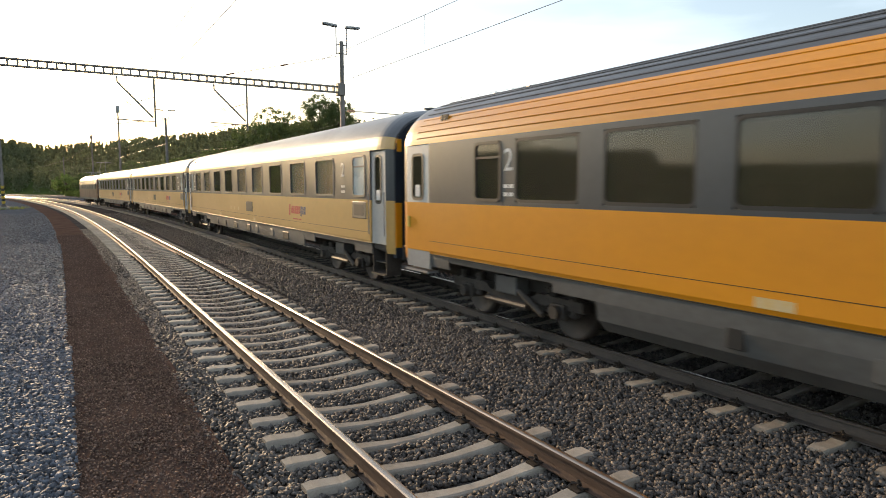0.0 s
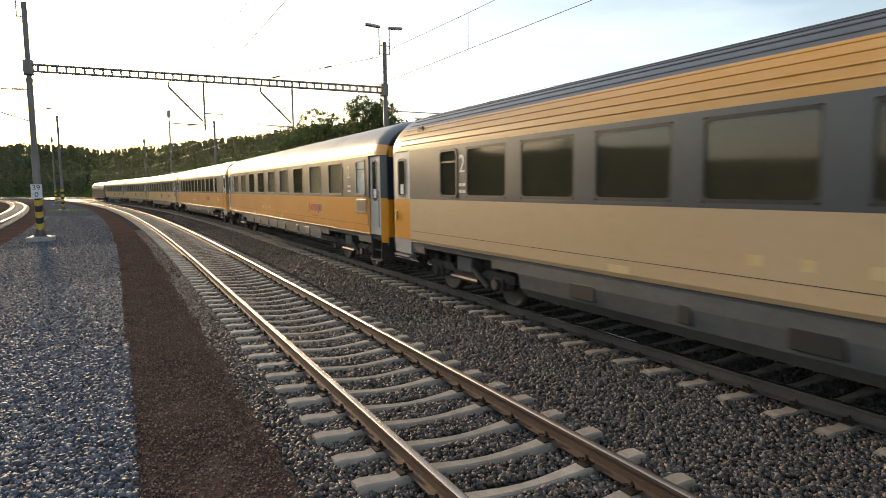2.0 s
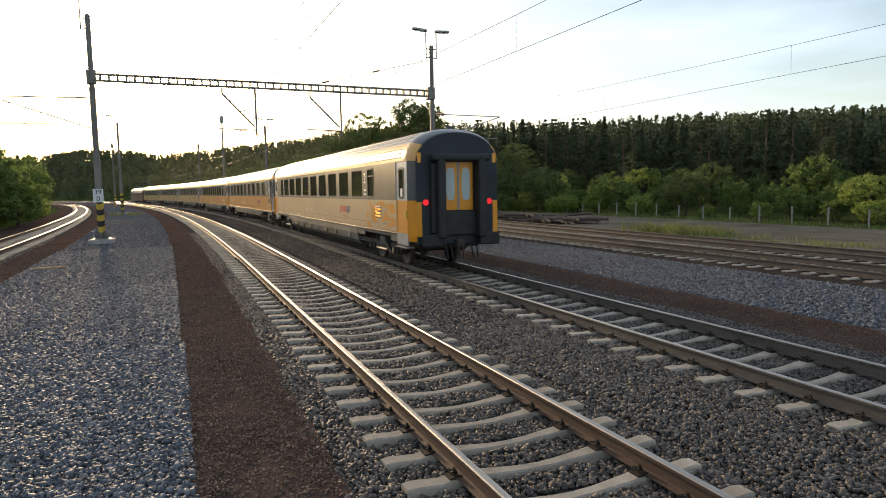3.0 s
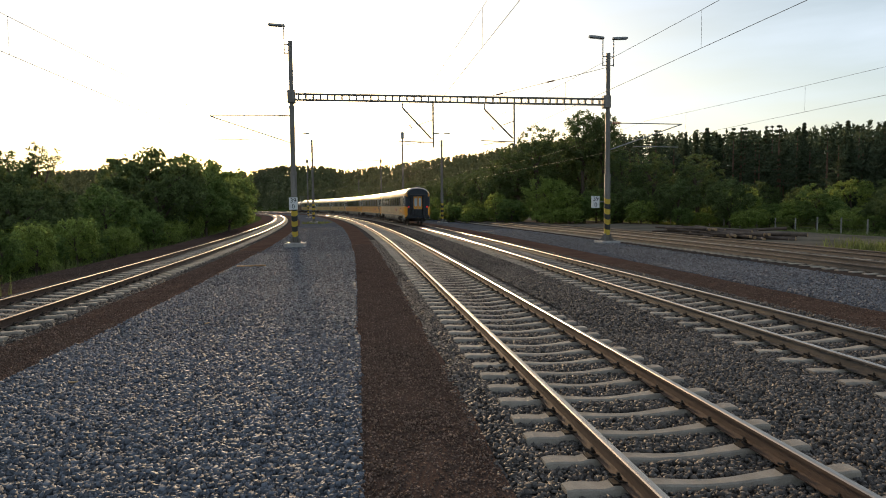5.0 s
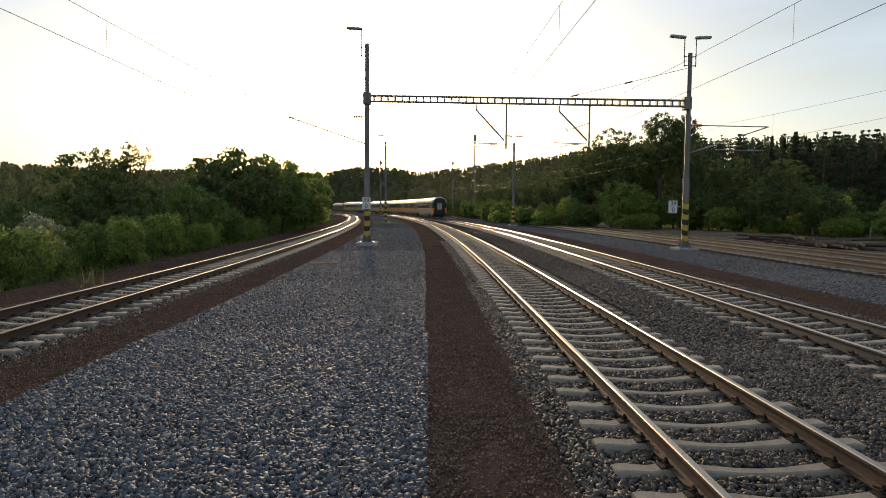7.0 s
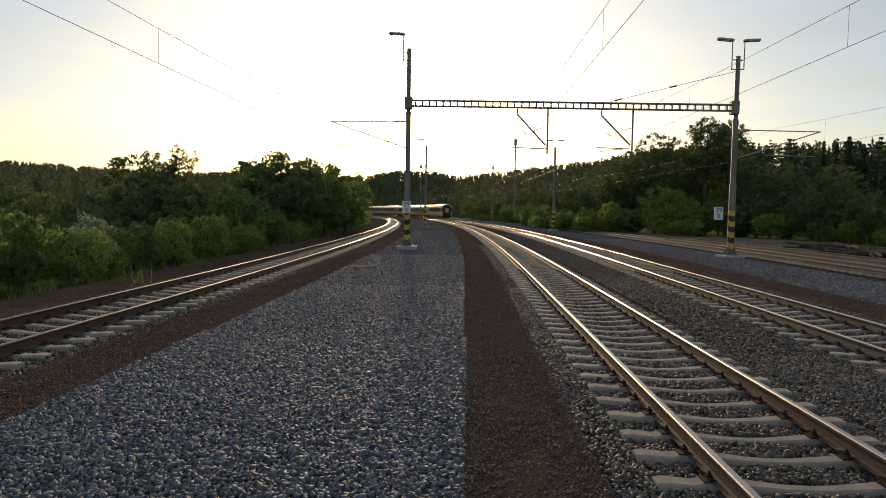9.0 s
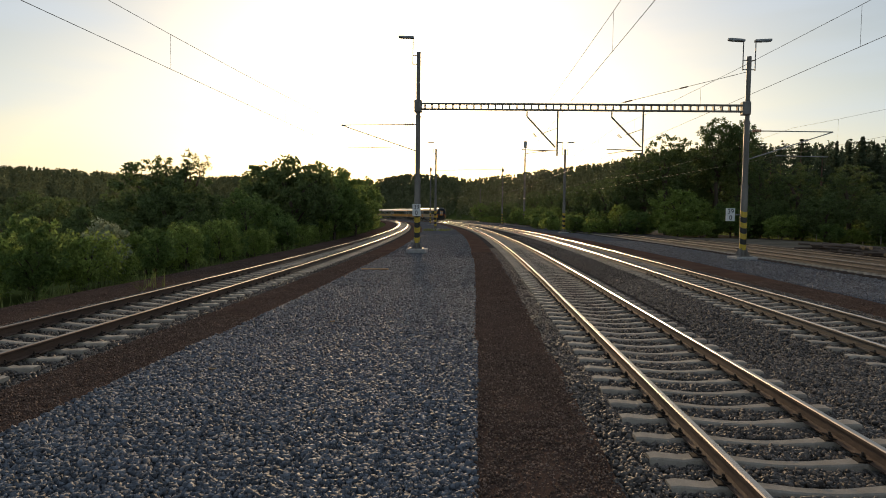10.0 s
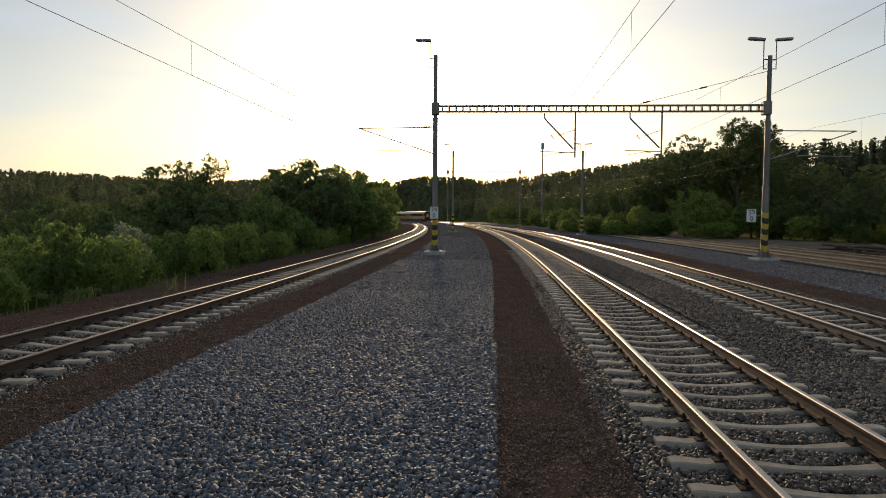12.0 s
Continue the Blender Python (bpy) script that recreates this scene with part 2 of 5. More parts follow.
M["plaster"] = mat("plaster", (0.5, 0.46, 0.40), (0.4, 0.36, 0.31), 0.9, scale=1, fine=15, bump=0.2)


# ---- mesh helpers ----
def box(bm, x0, x1, y0, y1, z0, z1, bevel=0.0):
    v = [bm.verts.new(p) for p in ((x0, y0, z0), (x1, y0, z0), (x1, y1, z0), (x0, y1, z0), (x0, y0, z1), (x1, y0, z1), (x1, y1, z1), (x0, y1, z1))]
    fs = [bm.faces.new([v[i] for i in q]) for q in ((0, 3, 2, 1), (4, 5, 6, 7), (0, 1, 5, 4), (1, 2, 6, 5), (2, 3, 7, 6), (3, 0, 4, 7))]
    if bevel:
        es = list({e for f in fs for e in f.edges})
        bmesh.ops.bevel(bm, geom=es, offset=bevel, segments=2, affect="EDGES", profile=0.5)
    return v


def tube(bm, p0, p1, r0, r1=None, seg=8, caps=True):
    """A tapered round bar from p0 to p1."""
    p0, p1 = Vector(p0), Vector(p1)
    r1 = r0 if r1 is None else r1
    q = (p1 - p0).to_track_quat("Z", "Y")
    rings = []
    for p, r in ((p0, r0), (p1, r1)):
        rings.append([bm.verts.new(p + q @ Vector((r * math.cos(a), r * math.sin(a), 0))) for a in (2 * math.pi * i / seg for i in range(seg))])
    for i in range(seg):
        bm.faces.new((rings[0][i], rings[0][(i + 1) % seg], rings[1][(i + 1) % seg], rings[1][i]))
    if caps:
        bm.faces.new(rings[0][::-1])
        bm.faces.new(rings[1])


def sweep(bm, poly, stations, caps=True):
    """A closed outline (x, z) carried along stations (y, function of (x, z) giving x, y, z)."""
    rings = [[bm.verts.new(fn(x, z)) for x, z in poly] for fn in stations]
    n = len(poly)
    for a, b in zip(rings, rings[1:]):
        for i in range(n):
            bm.faces.new((a[i], a[(i + 1) % n], b[(i + 1) % n], b[i]))
    if caps:
        bm.faces.new(rings[0][::-1])
        bm.faces.new(rings[-1])
    return rings


def rounded_rect(y0, y1, z0, z1, r, seg=4):
    pts = []
    for cy, cz, a0 in ((y1 - r, z1 - r, 0), (y0 + r, z1 - r, 90), (y0 + r, z0 + r, 180), (y1 - r, z0 + r, 270)):
        for i in range(seg + 1):
            a = radians(a0 + 90 * i / seg)
            pts.append((cy + r * math.cos(a), cz + r * math.sin(a)))
    return pts


def plate(bm, pts, x0, x1):
    """An outline in (y, z) given thickness from x0 to x1."""
    a = [bm.verts.new((x0, y, z)) for y, z in pts]
    b = [bm.verts.new((x1, y, z)) for y, z in pts]
    n = len(pts)
    for i in range(n):
        bm.faces.new((a[i], a[(i + 1) % n], b[(i + 1) % n], b[i]))
    bm.faces.new(a[::-1])
    bm.faces.new(b)


def ring_plate(bm, outer, inner, x0, x1):
    """A frame between two outlines of equal length in (y, z)."""
    n = len(outer)
    q = [[bm.verts.new((x, y, z)) for y, z in o] for o in (outer, inner) for x in (x0, x1)]
    for i in range(n):
        j = (i + 1) % n
        bm.faces.new((q[0][i], q[0][j], q[1][j], q[1][i]))
        bm.faces.new((q[2][i], q[3][i], q[3][j], q[2][j]))
        bm.faces.new((q[0][i], q[2][i], q[2][j], q[0][j]))
        bm.faces.new((q[1][i], q[1][j], q[3][j], q[3][i]))


def finish(name, bm, material, smooth=False):
    bmesh.ops.recalc_face_normals(bm, faces=bm.faces)
    me = bpy.data.meshes.new(name)
    bm.to_mesh(me)
    bm.free()
    for m in material if isinstance(material, (list, tuple)) else [material]:
        me.materials.append(m)
    if smooth:
        me.polygons.foreach_set("use_smooth", [True] * len(me.polygons))
    return me


def part(name, bm, material, parent=None, label="", smooth=False):
    ob = new(name, finish(name, bm, material, smooth))
    ob.parent = parent
    if label:
        ob["label"] = label
    return ob


def raw_mesh(name, verts, faces, material):
    me = bpy.data.meshes.new(name)
    me.from_pydata(verts, [], faces)
    for m in material if isinstance(material, (list, tuple)) else [material]:
        me.materials.append(m)
    return me


def quads_mesh(name, q, material):
    """Loose quads from an array (n, 4, 3)."""
    n = len(q)
    me = bpy.data.meshes.new(name)
    me.vertices.add(n * 4)
    me.vertices.foreach_set("co", np.asarray(q, dtype=np.float32).ravel())
    me.loops.add(n * 4)
    me.loops.foreach_set("vertex_index", np.arange(n * 4, dtype=np.int32))
    me.polygons.add(n)
    me.polygons.foreach_set("loop_start", np.arange(0, n * 4, 4, dtype=np.int32))
    me.update(calc_edges=True)
    me.materials.append(material)
    return me


def thing(name, label, category, group="", kind=""):
    return tagged(new(name), label, category, group, kind)


def text_mesh(name, body, size, material, parent, m, label=""):
    cu = bpy.data.curves.new(name, "FONT")
    cu.body, cu.size, cu.extrude, cu.align_x, cu.align_y = body, size, 0.002, "CENTER", "CENTER"
    tmp = new("lettering", cu)
    me = bpy.data.meshes.new_from_object(tmp.evaluated_get(bpy.context.evaluated_depsgraph_get()))
    bpy.data.objects.remove(tmp)
    me.materials.clear()
    me.materials.append(material)
    ob = new(name, me)
    ob.parent = parent
    ob.matrix_basis = m
    if label:
        ob["label"] = label
    return ob


# ---- plan: tracks run along y and bend to the left ahead ----
def bend(u, y):
    """How far the line at offset u has swung to the left at y."""
    y = np.asarray(y, float)
    y0 = np.interp(u, [-8, 2.55, 7.05], [10, 20, 30])
    k = np.interp(u, [-8, 2.55, 7.05], [0.001, 0.001, 1 / 800])
    return np.maximum(0, y - y0) ** 2 / 2 * k + 0.0004 * np.maximum(0, y - 160) ** 2


def lx(u, y):
    return float(u - bend(u, y))


def heading(u, y):
    return math.degrees(math.atan2(lx(u, y) - lx(u, y + 0.5), 0.5))


def stretch_y(y0, y1, fine=1.0):
    ys, y = [], y0
    while y < y1:
        ys.append(y)
        y += fine if y < 30 else 3.0 if y < 120 else 6.0
    return ys + [y1]


TRACK0, TRACK1, TRACK2, TRACK3, TRACK4 = -8.0, 2.57, 7.07, 16.95, 20.55
RAIL_TOP = 0.18


# The wooded hills round the yard by compass bearing (degrees right of the y axis):
# where the slope begins, where its crest stands, and how high the treetops rise in degrees
BEARING = [-180, -90, -60, -39, -30, -24, -20, -12, -9, -6, -3, -1, 2, 6, 9, 12, 15, 22, 30, 45, 60, 90, 135, 150, 180]
FOOT = [200, 200, 200, 190, 200, 260, 300, 420, 400, 370, 330, 290, 260, 215, 190, 165, 145, 110, 90, 66, 56, 50, 62, 150, 200]
CREST = [400, 400, 400, 350, 360, 520, 560, 600, 560, 520, 500, 520, 420, 330, 290, 260, 230, 190, 165, 130, 115, 105, 130, 300, 400]
RISE = [3.0, 3.0, 3.0, 3.3, 3.0, 2.9, 3.1, 3.0, 3.0, 3.6, 3.5, 3.15, 3.5, 4.0, 4.35, 4.8, 5.3, 5.9, 5.7, 5.7, 5.4, 5.4, 4.0, 3.0, 3.0]


def relief(x, y):
    """Distance, foot, crest and treetop height above the yard at a place."""
    d = np.hypot(x, y)
    b = np.degrees(np.arctan2(x, y))
    return d, np.interp(b, BEARING, FOOT), np.interp(b, BEARING, CREST), np.tan(np.radians(np.interp(b, BEARING, RISE)))


def hill(x, y):
    """Height of the land."""
    x, y = np.asarray(x, float), np.asarray(y, float)
    d, foot, crest, rise = relief(x, y)
    q = np.clip((d - foot) / (crest - foot), 0, 1)
    z = -0.35 + q ** 1.25 * (crest * rise - 5.5) - np.clip((d - crest) / 900, 0, 1) * 8
    w = x + np.maximum(0, y - 31) ** 2 / 1410
    return z - np.clip((-11.5 - w) / 6, 0, 1) * 0.5 * (d < foot)


def canopy(x, y):
    """Room for a tree under the line of the treetops."""
    d, foot, crest, rise = relief(x, y)
    return float(d * rise + 2.3 - hill(x, y))


def build_ground():
    def axis(near, far):
        a = [0.0]
        step = 2.0
        while a[-1] < far:
            a.append(a[-1] + step)
            if a[-1] > near:
                step *= 1.12
        return a
    p = axis(60, 2500)
    xs = np.array([-v for v in p[:0:-1]] + p)
    ys = np.array([-v for v in axis(20, 1500)[:0:-1]] + axis(220, 2500))
    X, Y = np.meshgrid(xs, ys)
    Z = hill(X, Y)
    v = np.stack([X, Y, Z], -1).reshape(-1, 3)
    n = len(xs)
    f = [(j * n + i, j * n + i + 1, (j + 1) * n + i + 1, (j + 1) * n + i) for j in range(len(ys) - 1) for i in range(n - 1)]
    me = raw_mesh("ground", v.tolist(), f, M["meadow"])
    me.polygons.foreach_set("use_smooth", [True] * len(me.polygons))
    tagged(new("ground", me), "grassy land rising to wooded hills round the railway yard", "ground", kind="structure")


def strip(name, u0, u1, z, material, label, y0=-40, y1=330, cols=6, rough=0.012):
    """A band of ground that follows the tracks, with thickness at its edges."""
    ys = stretch_y(y0, y1, 1.0)
    us = np.linspace(u0, u1, cols + 1)
    v, f = [], []
    for y in ys:
        v.append((lx(us[0], y) - 0.25, y, z - 0.4))
        for i, u in enumerate(us):
            wob = 0.09 * noise.noise((u * 0.7, y * 0.55, z * 9)) if i in (0, cols) else 0
            v.append((lx(u, y) + wob, y, z + rough * noise.noise((u * 1.7, y * 1.3, 3.0))))
        v.append((lx(us[-1], y) + 0.25, y, z - 0.4))
    n = cols + 3
    for j in range(len(ys) - 1):
        for i in range(n - 1):
            f.append((j * n + i, j * n + i + 1, (j + 1) * n + i + 1, (j + 1) * n + i))
    ob = new(name, raw_mesh(name, v, f, material))
    return tagged(ob, label, "ground", kind="structure")


build_ground()
strip("yard_bed", -11.6, 36.0, -0.20, M["earth"], "bare earth bed under the railway yard", cols=24)
strip("gravel_field", -5.05, -0.45, -0.05, M["grey_gravel"], "blue-grey crushed stone field between the tracks", cols=10)
strip("footpath", -0.45, 0.86, -0.045, M["brown_grit"], "dark brown fine-grit footpath beside the track", cols=4, rough=0.02)
strip("footpath_left", -6.42, -5.05, -0.045, M["brown_grit"], "dark brown fine-grit footpath beside the siding", cols=4, rough=0.02)
strip("ballast_siding", -9.75, -6.42, -0.075, M["ballast"], "grey stone ballast under the siding", cols=6)
strip("dirt_verge", -11.7, -9.75, -0.09, M["brown_grit"], "brown dirt verge along the bushes", cols=4, rough=0.05)
strip("ballast_main", 0.86, 9.1, -0.078, M["ballast"], "dark grey-brown stone ballast under the two main tracks", cols=14)
strip("ballast_shoulder", 4.15, 6.0, -0.055, M["ballast"], "heaped dark ballast between the two main tracks", cols=5)
strip("footpath_right", 9.1, 10.7, -0.055, M["brown_grit"], "dark brown grit footpath beyond the main track", cols=4, rough=0.02)
strip("gravel_field_right", 10.7, 14.9, -0.05, M["grey_gravel"], "grey crushed stone field round the lamp mast", cols=8)
strip("ballast_loop", 14.9, 22.6, -0.045, M["loop_ballast"], "rusty brown ballast under the loop tracks", cols=8, rough=0.03)
strip("dirt_road", 22.6, 34.0, -0.10, M["earth"], "pale trodden dirt road beside the loop", cols=8, rough=0.06)


# ---- tracks ----
RAIL = [(-0.075, 0.0), (0.075, 0.0), (0.075, 0.012), (0.012, 0.030), (0.009, 0.125), (0.036, 0.140), (0.036, 0.166), (0.027, 0.176), (0.012, 0.179),
        (-0.012, 0.179), (-0.027, 0.176), (-0.036, 0.166), (-0.036, 0.140), (-0.009, 0.125), (-0.012, 0.030), (-0.075, 0.012)]


def rail_mesh(c, side, y0, y1):
    bm = bmesh.new()
    ys = stretch_y(y0, y1, 2.0)
    st = [(lambda x, z, y=y: (lx(c, y) + side * 0.752 + x, y, z + 0.002)) for y in ys]
    rings = sweep(bm, RAIL, st)
    top = {v for r in rings for v in r[6:12]}
    for fc in bm.faces:
        if all(v in top for v in fc.verts):
            fc.material_index = 1
    return finish("rail", bm, [M["rail_grey"] if c in (TRACK2, TRACK3, TRACK4) else M["rail_rust"], M["rail_head"] if c in (TRACK1, TRACK2) else M["siding_head"] if c == TRACK0 else M["loop_head"]])


def sleeper_mesh():
    """Prestressed sleeper: high rail seats, dipped slim middle, sloping flanks."""
    bm = bmesh.new()
    st = [(-1.30, -0.006, 0.086, 0.14), (-1.22, 0.003, 0.092, 0.148), (-0.98, -0.016, 0.085, 0.148), (-0.90, -0.002, 0.085, 0.148),
          (-0.60, -0.002, 0.085, 0.145), (-0.45, -0.016, 0.076, 0.13), (-0.2, -0.038, 0.066, 0.115), (0, -0.044, 0.062, 0.11)]
    st += [(-x, z, a, b) for x, z, a, b in st[-2::-1]]
    rings = []
    for x, z, a, b in st:
        rings.append([bm.verts.new(p) for p in ((x, -b, -0.2), (x, -a, z - 0.015), (x, -a + 0.015, z), (x, a - 0.015, z), (x, a, z - 0.015), (x, b, -0.2))])
    for p, q in zip(rings, rings[1:]):
        for i in range(5):
            bm.faces.new((p[i], q[i], q[i + 1], p[i + 1]))
    bm.faces.new(rings[0])
    bm.faces.new(rings[-1][::-1])
    return finish("sleeper", bm, M["concrete"])


def clip_mesh():
    """Sprung rail fastening: a bent bar loop with a screw."""
    bm = bmesh.new()
    pts = [(0.035, -0.07, 0.02), (0.10, -0.075, 0.035), (0.135, -0.04, 0.055), (0.10, -0.01, 0.05), (0.055, 0.0, 0.03), (0.10, 0.01, 0.05), (0.135, 0.04, 0.055), (0.10, 0.075, 0.035), (0.035, 0.07, 0.02)]
    for a, b in zip(pts, pts[1:]):
        tube(bm, a, b, 0.009, seg=5, caps=False)
    tube(bm, (0.085, 0, 0), (0.085, 0, 0.085), 0.014, seg=6)
    tube(bm, (0.085, 0, 0.05), (0.085, 0, 0.062), 0.026, seg=6)
    box(bm, 0.03, 0.15, -0.06, 0.06, -0.005, 0.014)
    return finish("rail_clip", bm, M["clip_steel"])


SLEEPER, CLIP = sleeper_mesh(), clip_mesh()


def joined_sleepers(name, c, places, parent):
    n = len(SLEEPER.vertices)
    co = np.empty(n * 3, np.float32)
    SLEEPER.vertices.foreach_get("co", co)
    co = co.reshape(-1, 3)
    polys = [tuple(p.vertices) for p in SLEEPER.polygons]
    v, f = [], []
    for k, y in enumerate(places):
        a = radians(heading(c, y))
        rot = np.array([[math.cos(a), -math.sin(a), 0], [math.sin(a), math.cos(a), 0], [0, 0, 1]])
        v.append(co @ rot.T + (lx(c, y), y, 0))
        f += [tuple(i + k * n for i in p) for p in polys]
    ob = new(name, raw_mesh(name, np.concatenate(v).tolist(), f, M["concrete"]))
    ob.parent = parent
    ob["kind"] = "stuff"


def track(name, c, y0, y1, phase, single, clips, label):
    """Rails on sleepers; the sleepers of the stretch `single` are pieces, the rest joined."""
    t = thing(name, label, "railway track", kind="structure")
    for side in (-1, 1):
        ob = new("rail", rail_mesh(c, side, y0, y1))
        ob.parent = t
    rest = []
    k0, k1 = math.ceil((y0 - phase) / 0.6), math.floor((y1 - phase) / 0.6)
    for k in range(k0, k1 + 1):
        y = phase + 0.6 * k
        if not single[0] <= y <= single[1]:
            rest.append(y)
            continue
        s = new("sleeper", SLEEPER)
        s.parent = t
        rnd = random.Random(k + int(c * 10))
        s.matrix_basis = pose(lx(c, y) + rnd.uniform(-0.012, 0.012), y + rnd.uniform(-0.012, 0.012), rnd.uniform(-0.006, 0.002), 0, 0, heading(c, y) + rnd.uniform(-0.5, 0.5))
        if clips[0] <= y <= clips[1]:
            for x, turn in ((-0.752, 180), (-0.752, 0), (0.752, 180), (0.752, 0)):
                cl = new("rail_clip", CLIP)
                cl.parent = s
                cl.matrix_basis = pose(x, 0, 0, 0, 0, turn)
    if rest:
        joined_sleepers("far_sleepers", c, rest, t)
    return t


track("track_1", TRACK1, -30, 196, 6.40, (-4, 120), (2, 26), "straight track with shiny worn rails on concrete sleepers")
track("track_2", TRACK2, -90, 430, 5.27, (-6, 120), (2, 26), "main track carrying the passenger train, concrete sleepers")
track("track_0", TRACK0, -30, 250, 8.0, (4, 90), (5, 24), "siding on concrete sleepers curving left past bushes")
track("track_3", TRACK3, -60, 330, 8.0, (-4, 70), (0, -1), "rusty loop track on concrete sleepers")
track("track_4", TRACK4, -60, 330, 8.2, (-4, 70), (0, -1), "rusty outer loop track on concrete sleepers")


# ---- the train ----
HALF = 12.65           # half a coach body
# half outline of a coach, from the sill up to the crown, above the rail
def dense(line, n=4):
    """A smooth curve through the corners of an outline."""
    out = []
    for i in range(len(line) - 1):
        p = [Vector(line[max(0, min(len(line) - 1, i + k))]) for k in (-1, 0, 1, 2)]
        for j in range(n):
            t = j / n
            out.append(tuple(0.5 * (2 * p[1] + (p[2] - p[0]) * t + (2 * p[0] - 5 * p[1] + 4 * p[2] - p[3]) * t * t + (3 * p[1] - p[0] - 3 * p[2] + p[3]) * t ** 3)))
    return out + [tuple(line[-1])]


SIDE_LOW = [(1.385, 1.04), (1.41, 1.10), (1.41, 2.02)]
ARCH = dense([(1.41, 3.13), (1.395, 3.27), (1.33, 3.46), (1.20, 3.64), (1.02, 3.80), (0.76, 3.93), (0.42, 4.02), (0.0, 4.05)])


def taper(y):
    """Body ends draw in a little: factors for width and roof height."""
    d = abs(y) - (HALF - 0.55)
    if d <= 0:
        return 1.0, 1.0
    k = d / 0.55
    return 1 - 0.10 * k * k, 1 - 0.035 * k * k


def shell(bm, line, side, ys, thick=0.035):
    """A skin following a half outline, with thickness."""
    poly = list(line) + [(x - thick, z - (thick if x < 1.3 else 0)) for x, z in reversed(line)]
    st = []
    for y in ys:
        w, h = taper(y)
        st.append(lambda x, z, y=y, w=w, h=h: (side * x * w, y, z if z < 3.0 else 3.0 + (z - 3.0) * (1 - (1 - h) * 3.5)))
    sweep(bm, poly, st)


def body_ys(a=-HALF, b=HALF):
    ys = [-HALF, -HALF + 0.12, -HALF + 0.25, -HALF + 0.4, -HALF + 0.55, HALF - 0.55, HALF - 0.4, HALF - 0.25, HALF - 0.12, HALF]
    return [a] + [y for y in ys if a < y < b] + [b]


def bogie(parent, y, name="bogie"):
    bm = bmesh.new()
    box(bm, -1.0, 1.0, y - 0.25, y + 0.25, 0.40, 0.62, 0.03)
    b = part(name, bm, M["bogie"], parent, "dirty brown steel bogie")
    for s in (-1, 1):
        bm = bmesh.new()
        q = [(-1.75, 0.50), (-0.62, 0.50), (-0.50, 0.36), (0.50, 0.36), (0.62, 0.50), (1.75, 0.50), (1.75, 0.66), (0.70, 0.66), (0.55, 0.56), (-0.55, 0.56), (-0.70, 0.66), (-1.75, 0.66)]
        plate(bm, [(y + d, z) for d, z in q], s * 0.95, s * 1.10)
        part("side_frame", bm, M["bogie"], b)
        bm = bmesh.new()
        tube(bm, (s * 1.16, y - 0.55, 0.42), (s * 1.16, y + 0.55, 0.42), 0.055, seg=8)
        part("torsion_bar", bm, M["wheel_steel"], b)
        bm = bmesh.new()
        tube(bm, (s * 1.17, y - 0.95, 0.36), (s * 1.17, y - 0.35, 0.66), 0.05, seg=8)
        part("damper", bm, M["bogie"], b)
        bm = bmesh.new()
        box(bm, s * 1.05 - 0.14, s * 1.05 + 0.14, y - 0.3, y + 0.3, 0.56, 0.86, 0.03)
        part("bolster_spring", bm, M["skirt_grey"], b)
    for e in (-1.6, 1.6):
        bm = bmesh.new()
        box(bm, -1.0, 1.0, y + e - 0.07, y + e + 0.07, 0.48, 0.60)
        part("headstock", bm, M["bogie"], b)
    for e in (-1.25, 1.25):
        for s in (-1, 1):
            bm = bmesh.new()
            prof = [(0.0, 0.10), (0.045, 0.20), (0.03, 0.38), (0.065, 0.42), (0.065, 0.46), (-0.07, 0.485), (-0.07, 0.42), (-0.035, 0.38), (-0.03, 0.20), (-0.06, 0.10)]
            seg = 24
            rings = [[bm.verts.new((s * (0.745 + px), y + e + r * math.cos(a), 0.46 + r * math.sin(a))) for px, r in prof] for a in (2 * math.pi * i / seg for i in range(seg))]
            for i in range(seg):
                p, q = rings[i], rings[(i + 1) % seg]
                for j in range(len(prof)):
                    bm.faces.new((p[j], p[(j + 1) % len(prof)], q[(j + 1) % len(prof)], q[j]))
            part("wheel", bm, M["wheel_steel"], b, smooth=True)
            bm = bmesh.new()
            box(bm, s * 1.02 - 0.13, s * 1.02 + 0.13, y + e - 0.16, y + e + 0.16, 0.34, 0.58, 0.03)
            tube(bm, (s * 1.10, y + e, 0.46), (s * 1.24, y + e, 0.46), 0.11, 0.10, seg=10)
            part("axle_box", bm, M["bogie"], b)
            for d in (-0.27, 0.27):
                bm = bmesh.new()
                tube(bm, (s * 1.02, y + e + d, 0.40), (s * 1.02, y + e + d, 0.80), 0.075, seg=10)
                for k in range(5):
                    tube(bm, (s * 1.02, y + e + d, 0.42 + 0.08 * k), (s * 1.02, y + e + d, 0.455 + 0.08 * k), 0.095, seg=10)
                part("spring", bm, M["bogie"], b)
        bm = bmesh.new()
        tube(bm, (-0.75, y + e, 0.46), (0.75, y + e, 0.46), 0.085, seg=10)
        part("axle", bm, M["bogie"], b)


